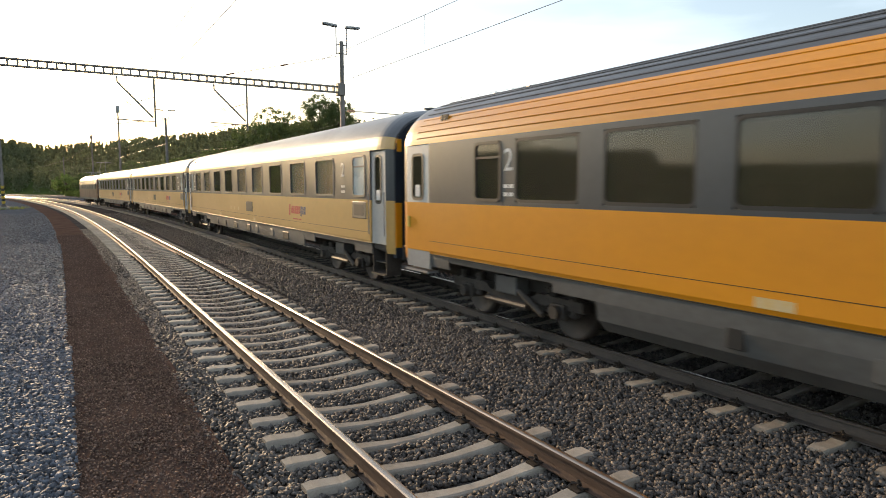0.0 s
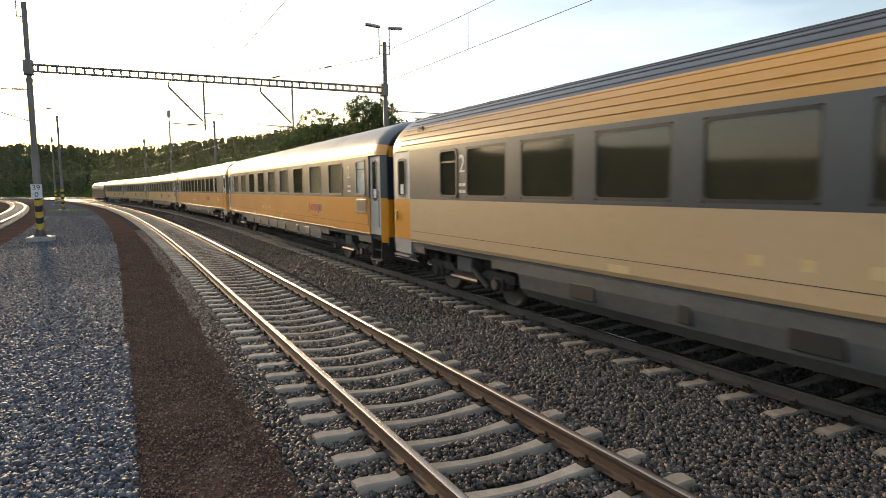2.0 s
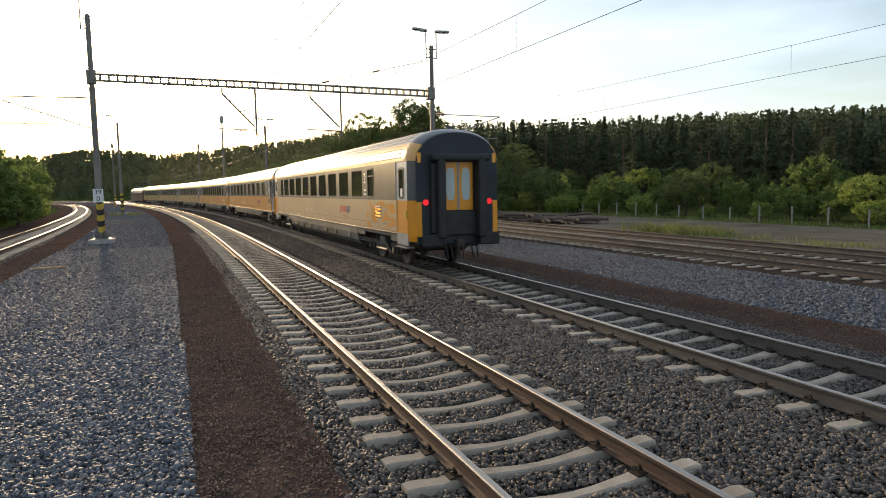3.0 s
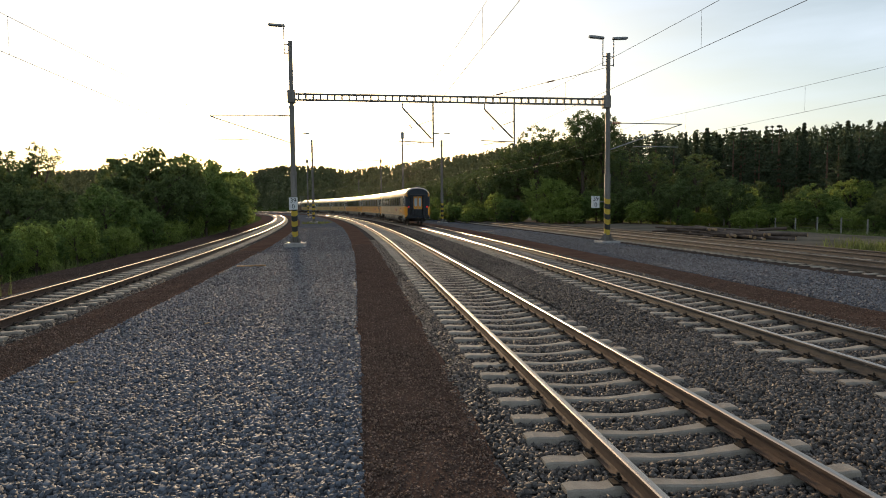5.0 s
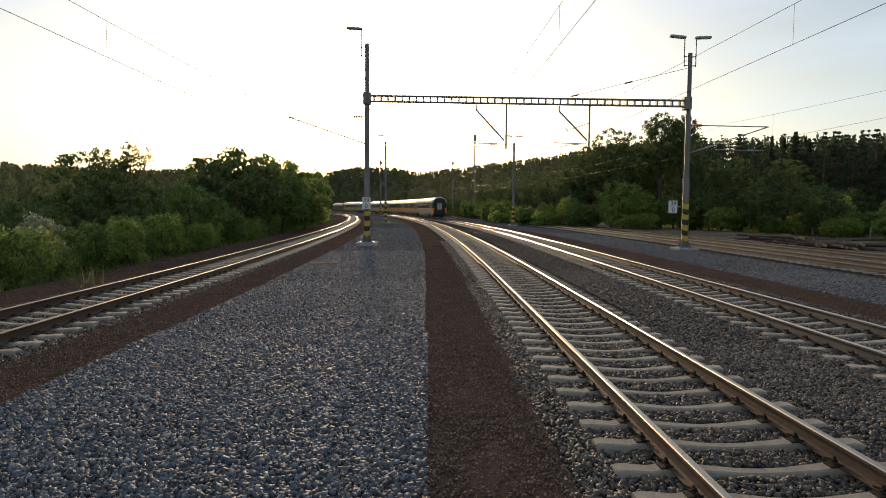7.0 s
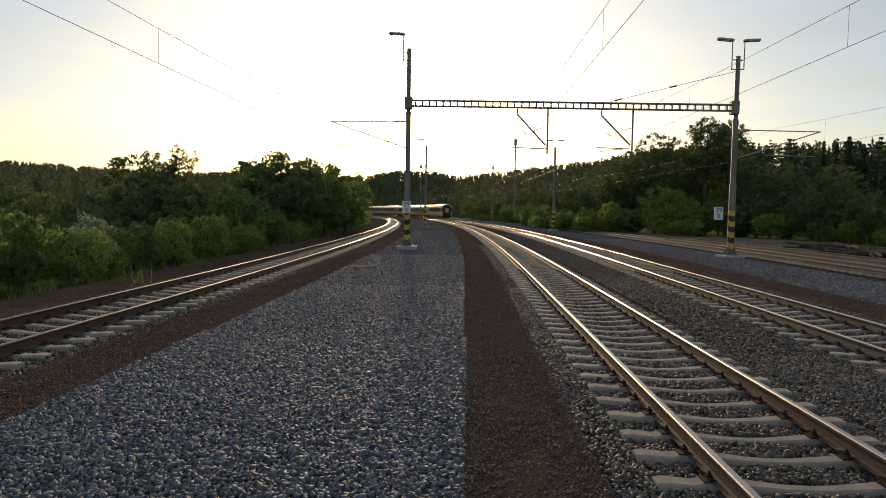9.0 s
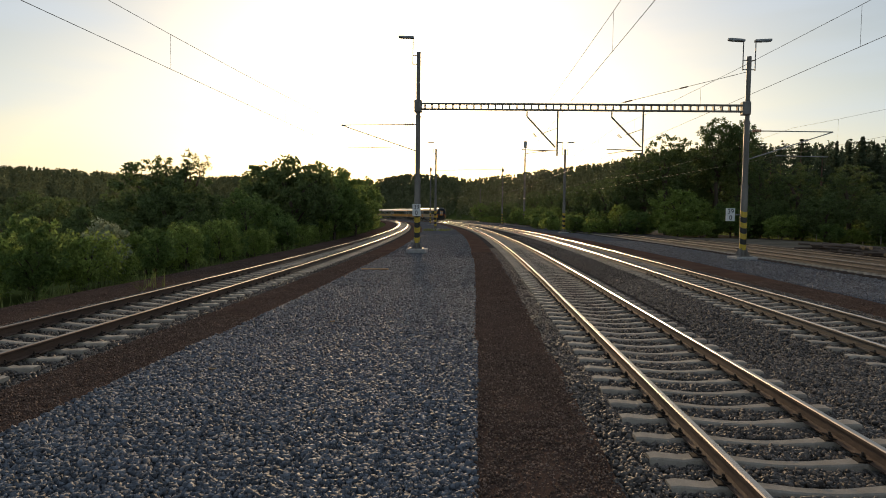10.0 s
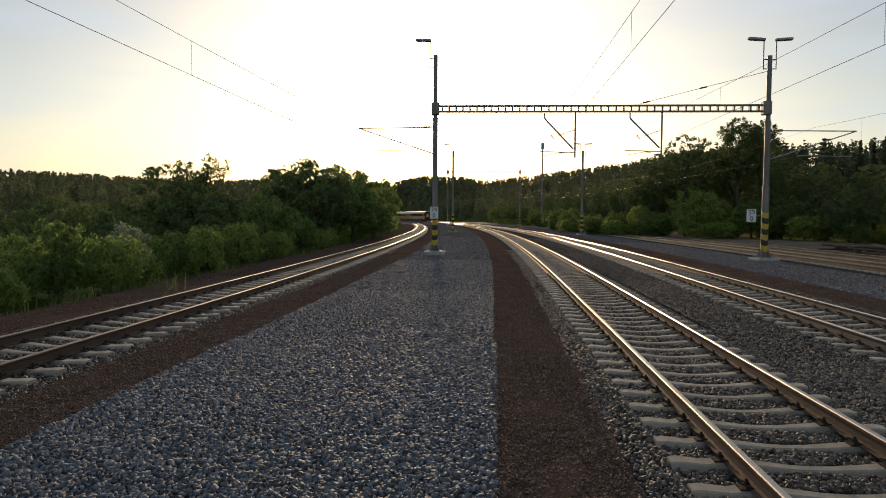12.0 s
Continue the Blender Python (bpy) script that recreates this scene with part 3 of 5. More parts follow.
def window(parent, side, y0, y1, z0, z1, style):
    """A pane in its frame; the old stock has raised metal frames and curtains."""
    bm = bmesh.new()
    plate(bm, rounded_rect(y0 + 0.02, y1 - 0.02, z0 + 0.02, z1 - 0.02, 0.09), side * 1.388, side * 1.396)
    g = part("window", bm, M["milk_glass"] if style == "milk" else M["clear_glass"] if style == "curtain" else M["glass"], parent)
    g.visible_shadow = False
    bm = bmesh.new()
    w = 0.035
    x1 = side * (1.422 if style != "flush" else 1.409)
    ring_plate(bm, rounded_rect(y0 - 0.012, y1 + 0.012, z0 - 0.012, z1 + 0.012, 0.11), rounded_rect(y0 + w, y1 - w, z0 + w, z1 - w, 0.08), side * 1.375, x1)
    if style in ("milk", "small"):
        box(bm, min(side * 1.38, side * 1.414), max(side * 1.38, side * 1.414), y0 + 0.02, y1 - 0.02, z0 + (z1 - z0) * 0.72, z0 + (z1 - z0) * 0.72 + 0.035)
    part("window_frame", bm, M["window_rubber"] if style in ("flush", "small") else M["alu_frame"], g)
    if style == "curtain":
        bm = bmesh.new()
        n = 24
        for k in range(n):
            a, b = y0 + (y1 - y0) * k / n, y0 + (y1 - y0) * (k + 1) / n
            da, db = 0.014 * math.sin(k * 1.3), 0.014 * math.sin((k + 1) * 1.3)
            bm.faces.new([bm.verts.new(p) for p in ((side * (1.355 + da), a, z0 - 0.02), (side * (1.355 + db), b, z0 - 0.02), (side * (1.355 + db), b, z1 + 0.02), (side * (1.355 + da), a, z1 + 0.02))])
        part("curtain", bm, M["curtain"], g, "brown curtain drawn across")


def band(parent, side, wins, z0, z1, y0, y1, material):
    """The grey strip round the windows, with a real opening for each."""
    bm = bmesh.new()
    xs = sorted((side * 1.37, side * 1.41))
    lo, hi = 2.08, 3.05
    box(bm, *xs, y0, y1, z0, lo)
    box(bm, *xs, y0, y1, hi, z1)
    edge = y0
    for a, b in sorted(wins):
        box(bm, *xs, edge, a + 0.01, lo, hi)
        edge = b - 0.01
    box(bm, *xs, edge, y1, lo, hi)
    part("window_band", bm, material, parent, "dark grey band round the windows")


def digit(parent, side, y, z, size=0.52):
    turn = pose(side * 1.413, y, z, 90, 0, -90 if side < 0 else 90)
    text_mesh("class_number", "2", size, M["print_white"], parent, turn, "white figure 2")
    for k in (0, 1):
        bm = bmesh.new()
        xs = sorted((side * 1.4095, side * 1.413))
        for j in range(2):
            box(bm, *xs, y - 0.13 + 0.14 * j, y - 0.02 + 0.14 * j, z - 0.42 - 0.13 * k, z - 0.36 - 0.13 * k)
        part("small_print", bm, M["print_white"], parent)


def logo(parent, side, y, z):
    """Operator's mark as plain shapes: a slanted red block, red and blue bars."""
    f = side           # reading direction along y
    bm = bmesh.new()
    def blk(a, b, z0, z1, slant=0.0):
        xs = sorted((side * 1.4095, side * 1.4135))
        v = [(y + f * a, z0), (y + f * b, z0), (y + f * (b + slant), z1), (y + f * (a + slant), z1)]
        plate(bm, v, xs[0], xs[1])
    blk(-0.80, -0.68, z - 0.16, z + 0.17, 0.04)
    part("logo_block", bm, M["logo_red"], parent, "slanted red block")
    for k in range(5):
        bm = bmesh.new()
        blk(-0.57 + 0.17 * k, -0.44 + 0.17 * k, z - 0.10, z + 0.13, 0.03)
        part("logo_bar", bm, M["logo_red"], parent)
    for k in range(3):
        bm = bmesh.new()
        blk(0.30 + 0.17 * k, 0.41 + 0.17 * k, z - (0.16 if k == 0 else 0.10), z + 0.13, 0.03)
        part("logo_bar", bm, M["logo_blue"], parent)
    bm = bmesh.new()
    blk(-0.4, 0.1, z - 0.27, z - 0.235)
    blk(0.16, 0.38, z - 0.27, z - 0.235)
    part("small_print", bm, M["logo_red"], parent)


def plug_door(parent, side, y0, y1, low, mid):
    """Two-colour swing-plug door with a tall rounded window."""
    xs = sorted((side * 1.355, side * 1.395))
    bm = bmesh.new()
    box(bm, *xs, y0, y1, 2.02, 3.12)
    d = part("door", bm, M["door_white"], parent, "white-topped entrance door with a yellow panel")
    bm = bmesh.new()
    xs2 = sorted((side * 1.355, side * 1.398))
    box(bm, *xs2, y0, y1, 1.08, 2.018)
    part("door_panel", bm, mid, d)
    bm = bmesh.new()
    box(bm, *xs, y0, y1, 0.74, 1.078)
    part("kick_panel", bm, low, d, "pale grey kick panel")
    ym = (y0 + y1) / 2
    bm = bmesh.new()
    plate(bm, rounded_rect(ym - 0.20, ym + 0.20, 2.10, 2.92, 0.09), side * 1.396, side * 1.402)
    g = part("door_window", bm, M["glass"], d)
    bm = bmesh.new()
    ring_plate(bm, rounded_rect(ym - 0.245, ym + 0.245, 2.055, 2.965, 0.12), rounded_rect(ym - 0.19, ym + 0.19, 2.11, 2.91, 0.08), side * 1.39, side * 1.408)
    part("window_rubber", bm, M["window_rubber"], d)
    bm = bmesh.new()
    box(bm, *sorted((side * 1.402, side * 1.404)), ym - 0.09, ym + 0.09, 2.13, 2.36)
    part("notice", bm, M["print_white"], d, "white paper notice in the window")
    bm = bmesh.new()
    e = y1 - 0.10 if abs(y1) > abs(y0) else y0 + 0.10
    box(bm, *sorted((side * 1.39, side * 1.43)), e - 0.05, e + 0.05, 1.52, 1.74, 0.01)
    part("door_handle", bm, M["hazard_yellow"], d)
    bm = bmesh.new()
    box(bm, *sorted((side * 1.20, side * 1.44)), y0, y1, 0.66, 0.70)
    part("footstep", bm, M["galvanised"], d)


def folding_door(parent, side, y0, y1):
    """Old grey leaf door over open steps."""
    xs = sorted((side * 1.33, side * 1.37))
    bm = bmesh.new()
    box(bm, *xs, y0, y1, 1.05, 3.10, 0.008)
    d = part("door", bm, M["door_grey"], parent, "worn light grey entrance door")
    ym = (y0 + y1) / 2
    bm = bmesh.new()
    plate(bm, rounded_rect(ym - 0.13, ym + 0.13, 1.98, 2.98, 0.10), side * 1.371, side * 1.376)
    part("door_window", bm, M["glass"], d)
    bm = bmesh.new()
    ring_plate(bm, rounded_rect(ym - 0.17, ym + 0.17, 1.94, 3.02, 0.12), rounded_rect(ym - 0.12, ym + 0.12, 1.99, 2.97, 0.09), side * 1.368, side * 1.382)
    part("window_rubber", bm, M["window_rubber"], d)
    bm = bmesh.new()
    box(bm, *sorted((side * 1.376, side * 1.379)), ym - 0.10, ym + 0.10, 2.02, 2.25)
    part("notice", bm, M["print_white"], d, "white paper notice in the window")
    bm = bmesh.new()
    for k, z in enumerate((0.36, 0.62, 0.86)):
        box(bm, *sorted((side * (1.40 - 0.10 * k), side * (1.05 - 0.10 * k))), y0, y1, z, z + 0.03)
    for y in (y0, y1 - 0.03):
        box(bm, *sorted((side * 1.36, side * 1.0)), y, y + 0.03, 0.36, 1.06)
    part("steps", bm, M["bogie"], parent, "dark open entrance steps")
    bm = bmesh.new()
    for y in (y0 - 0.05, y1 + 0.05):
        tube(bm, (side * 1.43, y, 1.25), (side * 1.43, y, 2.2), 0.014, seg=6)
    part("grab_rail", bm, M["galvanised"], parent)


def end_wall(parent, e, tail):
    """End of the coach: wall coloured dark for its shade, rubber gangway, buffers, coupling."""
    y = e * HALF
    bm = bmesh.new()
    half = [(1.26, 0.78), (1.27, 2.0), (1.27, 3.05), (1.245, 3.22), (1.17, 3.40), (1.05, 3.55), (0.90, 3.68), (0.66, 3.79), (0.37, 3.87), (0.0, 3.90)]
    outline = half + [(-x, z) for x, z in half[-2::-1]]
    sweep(bm, outline, [lambda x, z: (x, y - e * 0.10, z), lambda x, z: (x * 0.985, y + e * 0.03, z)])
    part("end_wall", bm, M["end_shade_grey"], parent, "grey end wall, its shade put into the colour")
    for s in (-1, 1):
        for z0, z1 in ((1.0, 1.98), (3.06, 3.34)):
            bm = bmesh.new()
            wide = 0.985 if z1 < 3 else 0.955
            box(bm, *sorted((s * 1.10, s * 1.275 * wide)), *sorted((y - e * 0.05, y + e * 0.034)), z0, z1, 0.012)
            part("corner_panel", bm, M["yellow"], parent, "yellow corner patch")
    bm = bmesh.new()
    deep = 0.42 if tail else 0.20
    for s in (-1, 1):
        box(bm, *sorted((s * 0.50, s * 0.72)), *sorted((y, y + e * deep)), 0.95, 3.18, 0.06)
        box(bm, *sorted((s * 0.70, s * 0.86)), *sorted((y, y + e * deep * 0.5)), 1.1, 3.05, 0.04)
    box(bm, -0.86, 0.86, *sorted((y, y + e * deep)), 3.10, 3.30, 0.06)
    part("gangway", bm, M["rubber"], parent, "thick black rubber gangway bellows")
    bm = bmesh.new()
    box(bm, -0.52, 0.52, *sorted((y - e * 0.30, y - e * 0.26)), 0.95, 3.12)
    box(bm, -0.54, 0.54, *sorted((y - e * 0.26, y + e * 0.05)), 0.98, 1.06)
    part("vestibule_back", bm, M["rubber"], parent)
    for s in (-1, 1):
        bm = bmesh.new()
        box(bm, *sorted((s * 0.015, s * 0.46)), *sorted((y + e * 0.005, y + e * 0.06)), 1.72, 3.08, 0.01)
        dd = part("gangway_door", bm, M["yellow"], parent, "yellow sliding gangway door with an oval window")
        bm = bmesh.new()
        pts = [(s * 0.24 + 0.13 * math.copysign(abs(math.cos(a)) ** 0.5, math.cos(a)), 2.46 + 0.46 * math.copysign(abs(math.sin(a)) ** 0.6, math.sin(a))) for a in (2 * math.pi * i / 20 for i in range(20))]
        a_ = [bm.verts.new((px, y + e * 0.061, pz)) for px, pz in pts]
        b_ = [bm.verts.new((px, y + e * 0.068, pz)) for px, pz in pts]
        for i in range(20):
            bm.faces.new((a_[i], a_[(i + 1) % 20], b_[(i + 1) % 20], b_[i]))
        bm.faces.new(a_)
        bm.faces.new(b_[::-1])
        part("door_window", bm, M["milk_glass"] if tail else M["window_rubber"], dd)
    bm = bmesh.new()
    box(bm, -0.03, 0.03, *sorted((y + e * 0.06, y + e * 0.075)), 1.72, 3.08)
    part("door_seal", bm, M["galvanised"], parent)
    bm = bmesh.new()
    box(bm, -0.50, 0.50, *sorted((y + e * 0.03, y + e * 0.16)), 1.02, 1.70, 0.03)
    part("fall_plate", bm, M["rubber"], parent, "black folded bridge plate")
    for s in (-1, 1):
        bm = bmesh.new()
        tube(bm, (s * 0.875, y, 0.90), (s * 0.875, y + e * 0.30, 0.90), 0.11, seg=12)
        box(bm, s * 0.875 - 0.31, s * 0.875 + 0.31, *sorted((y + e * 0.24, y + e * 0.29)), 0.72, 1.08, 0.045)
        box(bm, s * 0.875 - 0.24, s * 0.875 + 0.24, *sorted((y, y + e * 0.05)), 0.72, 1.02, 0.02)
        part("buffer", bm, M["rubber"], parent, "black rectangular buffer")
        bm = bmesh.new()
        tube(bm, (s * 0.985, y + e * 0.02, 1.96), (s * 0.985, y + e * 0.06, 1.96), 0.085, seg=14)
        part("tail_lamp", bm, M["tail_red"] if tail else M["window_rubber"], parent, "glowing red tail lamp" if tail else "")
    bm = bmesh.new()
    box(bm, -0.12, 0.12, *sorted((y, y + e * 0.22)), 0.70, 0.90, 0.02)
    for s in (-0.06, 0.06):
        tube(bm, (s, y + e * 0.2, 0.78), (s, y + e * 0.24, 0.34), 0.022, seg=6)
    part("coupling_hook", bm, M["bogie"], parent, "dark screw coupling")
    for x0 in (-0.45, -0.3, 0.34, 0.5):
        bm = bmesh.new()
        pts = [(x0, y + e * 0.05, 0.76), (x0 + 0.02, y + e * 0.17, 0.62), (x0 + 0.05, y + e * 0.16, 0.42), (x0 + 0.09, y + e * 0.10, 0.36)]
        for a, b in zip(pts, pts[1:]):
            tube(bm, a, b, 0.026, seg=6)
        part("brake_hose", bm, M["rubber"], parent)


def coach(kind, faded, tail, label, vent=None):
    """A passenger coach, the length along y, its origin on the rail tops. kind: "ribbed" (plug doors) or "old" (folding doors)."""
    c = thing("passenger_coach", label, "passenger coach", "coaches of the train")
    paint = M["yellow_faded"] if faded else M["yellow"] if kind == "ribbed" else M["yellow_sheen"] if vent is not None else M["yellow"]
    ribbed = kind == "ribbed"
    dy0, dy1 = (11.38, 12.30) if ribbed else (11.70, 12.42)
    cut = 13 if ribbed else 8          # where the yellow of the cantrail ends on the arch
    for side in (-1, 1):
        bm = bmesh.new()
        shell(bm, SIDE_LOW, side, [-dy0, -dy0 + 0.01, dy0 - 0.01, dy0])
        part("side_panel", bm, paint, c, "faded yellow lower side" if faded else "yellow lower side")
        bm = bmesh.new()
        xs = sorted((side * 1.4, side * 1.4125))
        box(bm, *xs, -dy0 + 0.03, dy0 - 0.03, 1.285, 1.293)
        box(bm, *sorted((side * 1.3, side * 1.413)), -dy0 + 0.03, dy0 - 0.03, 1.03, 1.042)
        part("side_seam", bm, M["window_rubber"], c)
        for e in (-1, 1):
            bm = bmesh.new()
            ys = sorted((e * dy1, e * HALF))
            shell(bm, [(1.385, 0.86), (1.41, 1.0), (1.41, 2.02)], side, body_ys(*ys))
            part("corner_side", bm, M["yellow"] if ribbed else paint, c)
            bm = bmesh.new()
            shell(bm, [(1.41, 2.02), (1.41, 3.13)], side, body_ys(*ys))
            part("corner_band", bm, M["coach_grey"], c)
        # skirt between the bogies, drawn in towards the rails, and short sills beside them
        bm = bmesh.new()
        low = [(1.22, 0.42), (1.34, 0.55), (1.385, 0.80), (1.392, 1.03)] if ribbed else [(1.36, 0.62), (1.37, 0.70), (1.38, 0.85), (1.385, 1.03)]
        shell(bm, low, side, [-6.9, -6.7, 6.7, 6.9])
        part("skirt", bm, M["skirt_grey"], c, "grey under-floor skirt")
        for a, b in ((-dy0, -10.7), (10.7, dy0), (-7.8, -6.9), (6.9, 7.8), (-10.7, -7.8), (7.8, 10.7)):
            bm = bmesh.new()
            shell(bm, [(1.37, 0.80 if abs(a + b) / 2 > 10.7 or abs(a + b) / 2 < 7.8 else 0.93), (1.385, 1.03)], side, [a, b])
            part("sill", bm, M["skirt_grey"], c)
        rnd = random.Random(len(label) + side)
        for k in range(7):
            y = -5.4 + 1.75 * k + rnd.uniform(-0.3, 0.3)
            bm = bmesh.new()
            w = rnd.choice((0.22, 0.35, 0.6))
            z = 0.60 if ribbed else 0.68
            box(bm, *sorted((side * 1.0, side * (1.388 if ribbed else 1.392))), y - w / 2, y + w / 2, z, z + 0.24, 0.015)
            part("hatch", bm, M["window_rubber"] if rnd.random() < 0.6 else M["skirt_grey"], c, "dark recessed equipment hatch")
        # windows
        if ribbed:
            big = [(-7.80 + 1.88 * k, -7.80 + 1.88 * k + 1.43) for k in range(9)]
            small = [(-9.15, -8.42), (9.05, 9.80)]
        else:
            big = [(-9.45 + 2.275 * k, -9.45 + 2.275 * k + 1.38) for k in range(9)]
            small = [(-11.42, -10.68), (10.75, 11.5)]
        band(c, side, big + small, 2.02, 3.13, -dy0, dy0, M["coach_grey"])
        for k, (a, b) in enumerate(big):
            window(c, side, a, b, 2.09, 3.04, "flush" if ribbed else ("curtain" if (k * 5 + 2) % 7 < 4 else "frame"))
        for a, b in small:
            window(c, side, a, b, 2.09, 3.04, "small" if ribbed else "milk")
        for e in (-1, 1):
            ys = sorted((e * dy0, e * dy1))
            if ribbed:
                plug_door(c, side, *ys, M["kick_grey"], M["yellow"])
            else:
                folding_door(c, side, *ys)
        digit(c, side, -8.11 if ribbed else -10.06, 2.72, 0.5)
        digit(c, side, 8.84 if ribbed else 10.48, 2.72, 0.5)
        logo(c, side, -5.3 if ribbed else -6.4, 1.62)
        if ribbed:
            # destination display near the rear
            bm = bmesh.new()
            y = -9.55
            box(bm, *sorted((side * 1.39, side * 1.416)), y - 0.36, y + 0.36, 1.44, 1.82, 0.01)
            d = part("destination_display", bm, M["window_rubber"], c, "black destination display with amber dots")
            for yy, z, w in ((y - 0.13, 1.72, 0.17), (y - 0.02, 1.60, 0.26), (y + 0.18, 1.66, 0.1), (y - 0.16, 1.51, 0.15), (y + 0.15, 1.51, 0.14), (y + 0.2, 1.74, 0.08)):
                bm = bmesh.new()
                box(bm, *sorted((side * 1.414, side * 1.419)), yy - w, yy + w, z - 0.028, z + 0.028)
                part("display_text", bm, M["led_amber"], d)
        else:
            bm = bmesh.new()
            box(bm, *sorted((side * 1.38, side * 1.425)), -11.47, -10.66, 1.58, 1.98, 0.015)
            d = part("destination_board", bm, M["alu_frame"], c, "empty grey destination board frame")
            bm = bmesh.new()
            box(bm, *sorted((side * 1.42, side * 1.428)), -11.36, -10.78, 1.65, 1.91)
            part("board_glass", bm, M["window_rubber"], d)
        if vent is not None:
            bm = bmesh.new()
            y0 = vent
            box(bm, *sorted((side * 1.39, side * 1.414)), y0, y0 + 0.95, 1.42, 1.78)
            for k in range(7):
                box(bm, *sorted((side * 1.41, side * 1.424)), y0 + 0.03, y0 + 0.92, 1.45 + 0.045 * k, 1.468 + 0.045 * k)
            part("vent_grille", bm, M["yellow_faded"] if faded else M["window_rubber"], c, "louvred vent grille")
        if faded:
            rp = random.Random(side)
            for k in range(48):
                y0 = -11.2 + 2.9 * rp.random() ** 1.4
                z0 = rp.uniform(1.12, 1.92)
                bm = bmesh.new()
                pts = [(y0 + rp.uniform(0.05, 0.24) * math.cos(a), z0 + rp.uniform(0.03, 0.11) * math.sin(a)) for a in (2 * math.pi * i / 11 for i in range(11))]
                plate(bm, pts, side * 1.408, side * (1.4105 + 0.00015 * k))
                part("paint_patch", bm, M["yellow"], c, "patch of unfaded orange paint")
        # worn traces of old lettering along the sill
        for yy, w in ((1.0, 0.22), (1.7, 0.16), (2.3, 0.2), (4.4, 0.42), (-1.4, 0.3)):
            bm = bmesh.new()
            box(bm, *sorted((side * 1.409, side * 1.4122)), yy - w / 2, yy + w / 2, 1.10 if w > 0.25 else 1.42, 1.21 if w > 0.25 else 1.54)
            part("worn_print", bm, M["print_pale"], c)
        # roof
        bm = bmesh.new()
        shell(bm, ARCH[:cut], side, body_ys())
        part("cantrail", bm, (M["orange_roof"] if faded else M["yellow"]) if ribbed else paint, c, "yellow cantrail band")
        bm = bmesh.new()
        shell(bm, ARCH[cut - 1:], side, body_ys(), 0.03)
        part("roof", bm, M["roof_grey"], c, "slate-grey roof")
        if ribbed:
            for x, z in ((1.40, 3.25), (1.37, 3.37), (1.315, 3.49), (1.235, 3.60), (1.13, 3.715), (1.0, 3.82), (0.84, 3.905), (0.65, 3.972)):
                bm = bmesh.new()
                nx, nz = x * 0.55, max(0.15, z - 3.0)
                q = math.hypot(nx, nz)
                nx, nz = nx / q * 0.022, nz / q * 0.022
                tube(bm, (side * (x - nx * 0.2), -HALF + 0.8, z - nz * 0.2), (side * (x - nx * 0.2), HALF - 0.8, z - nz * 0.2), 0.017, seg=6)
                part("roof_rib", bm, (M["orange_roof"] if faded else M["yellow"]) if z < 3.62 else M["roof_grey"], c)
        bm = bmesh.new()
        for k in range(5):
            box(bm, *sorted((side * 1.25, side * 1.29)), HALF - 1.75 + 0.05 * k, HALF - 1.72 + 0.05 * k, 3.42, 3.64)
        part("roof_vent", bm, M["window_rubber"], c)
    for y in (-HALF + 1.2, -HALF + 2.3, HALF - 1.2, HALF - 2.3):
        bm = bmesh.new()
        tube(bm, (0.3, y, 3.98), (0.3, y, 4.16), 0.10, seg=10)
        tube(bm, (0.3, y, 4.16), (0.3, y, 4.19), 0.16, seg=10)
        part("roof_cowl", bm, M["roof_grey"], c, "small roof ventilator")
    # floor, inner lining, seats behind the glass
    bm = bmesh.new()
    box(bm, -1.33, 1.33, -HALF + 0.35, HALF - 0.35, 0.92, 1.05)
    box(bm, -0.9, 0.9, -HALF + 0.5, HALF - 0.5, 0.62, 0.92)
    part("floor", bm, M["bogie"], c)
    bm = bmesh.new()
    box(bm, -0.05, 0.05, -HALF + 0.4, HALF - 0.4, 1.05, 3.7)
    for k in range(13):
        y = -9.9 + k * 1.65
        box(bm, -1.25, 1.25, y - 0.06, y + 0.06, 1.05, 2.35)
    box(bm, -1.3, 1.3, -HALF + 0.4, HALF - 0.4, 3.10, 3.14)
    part("interior", bm, M["liner"], c, "dim interior with seat backs")
    for y in (-9.2, 9.2):
        bogie(c, y)
    end_wall(c, -1, tail)
    end_wall(c, 1, False)
    return c


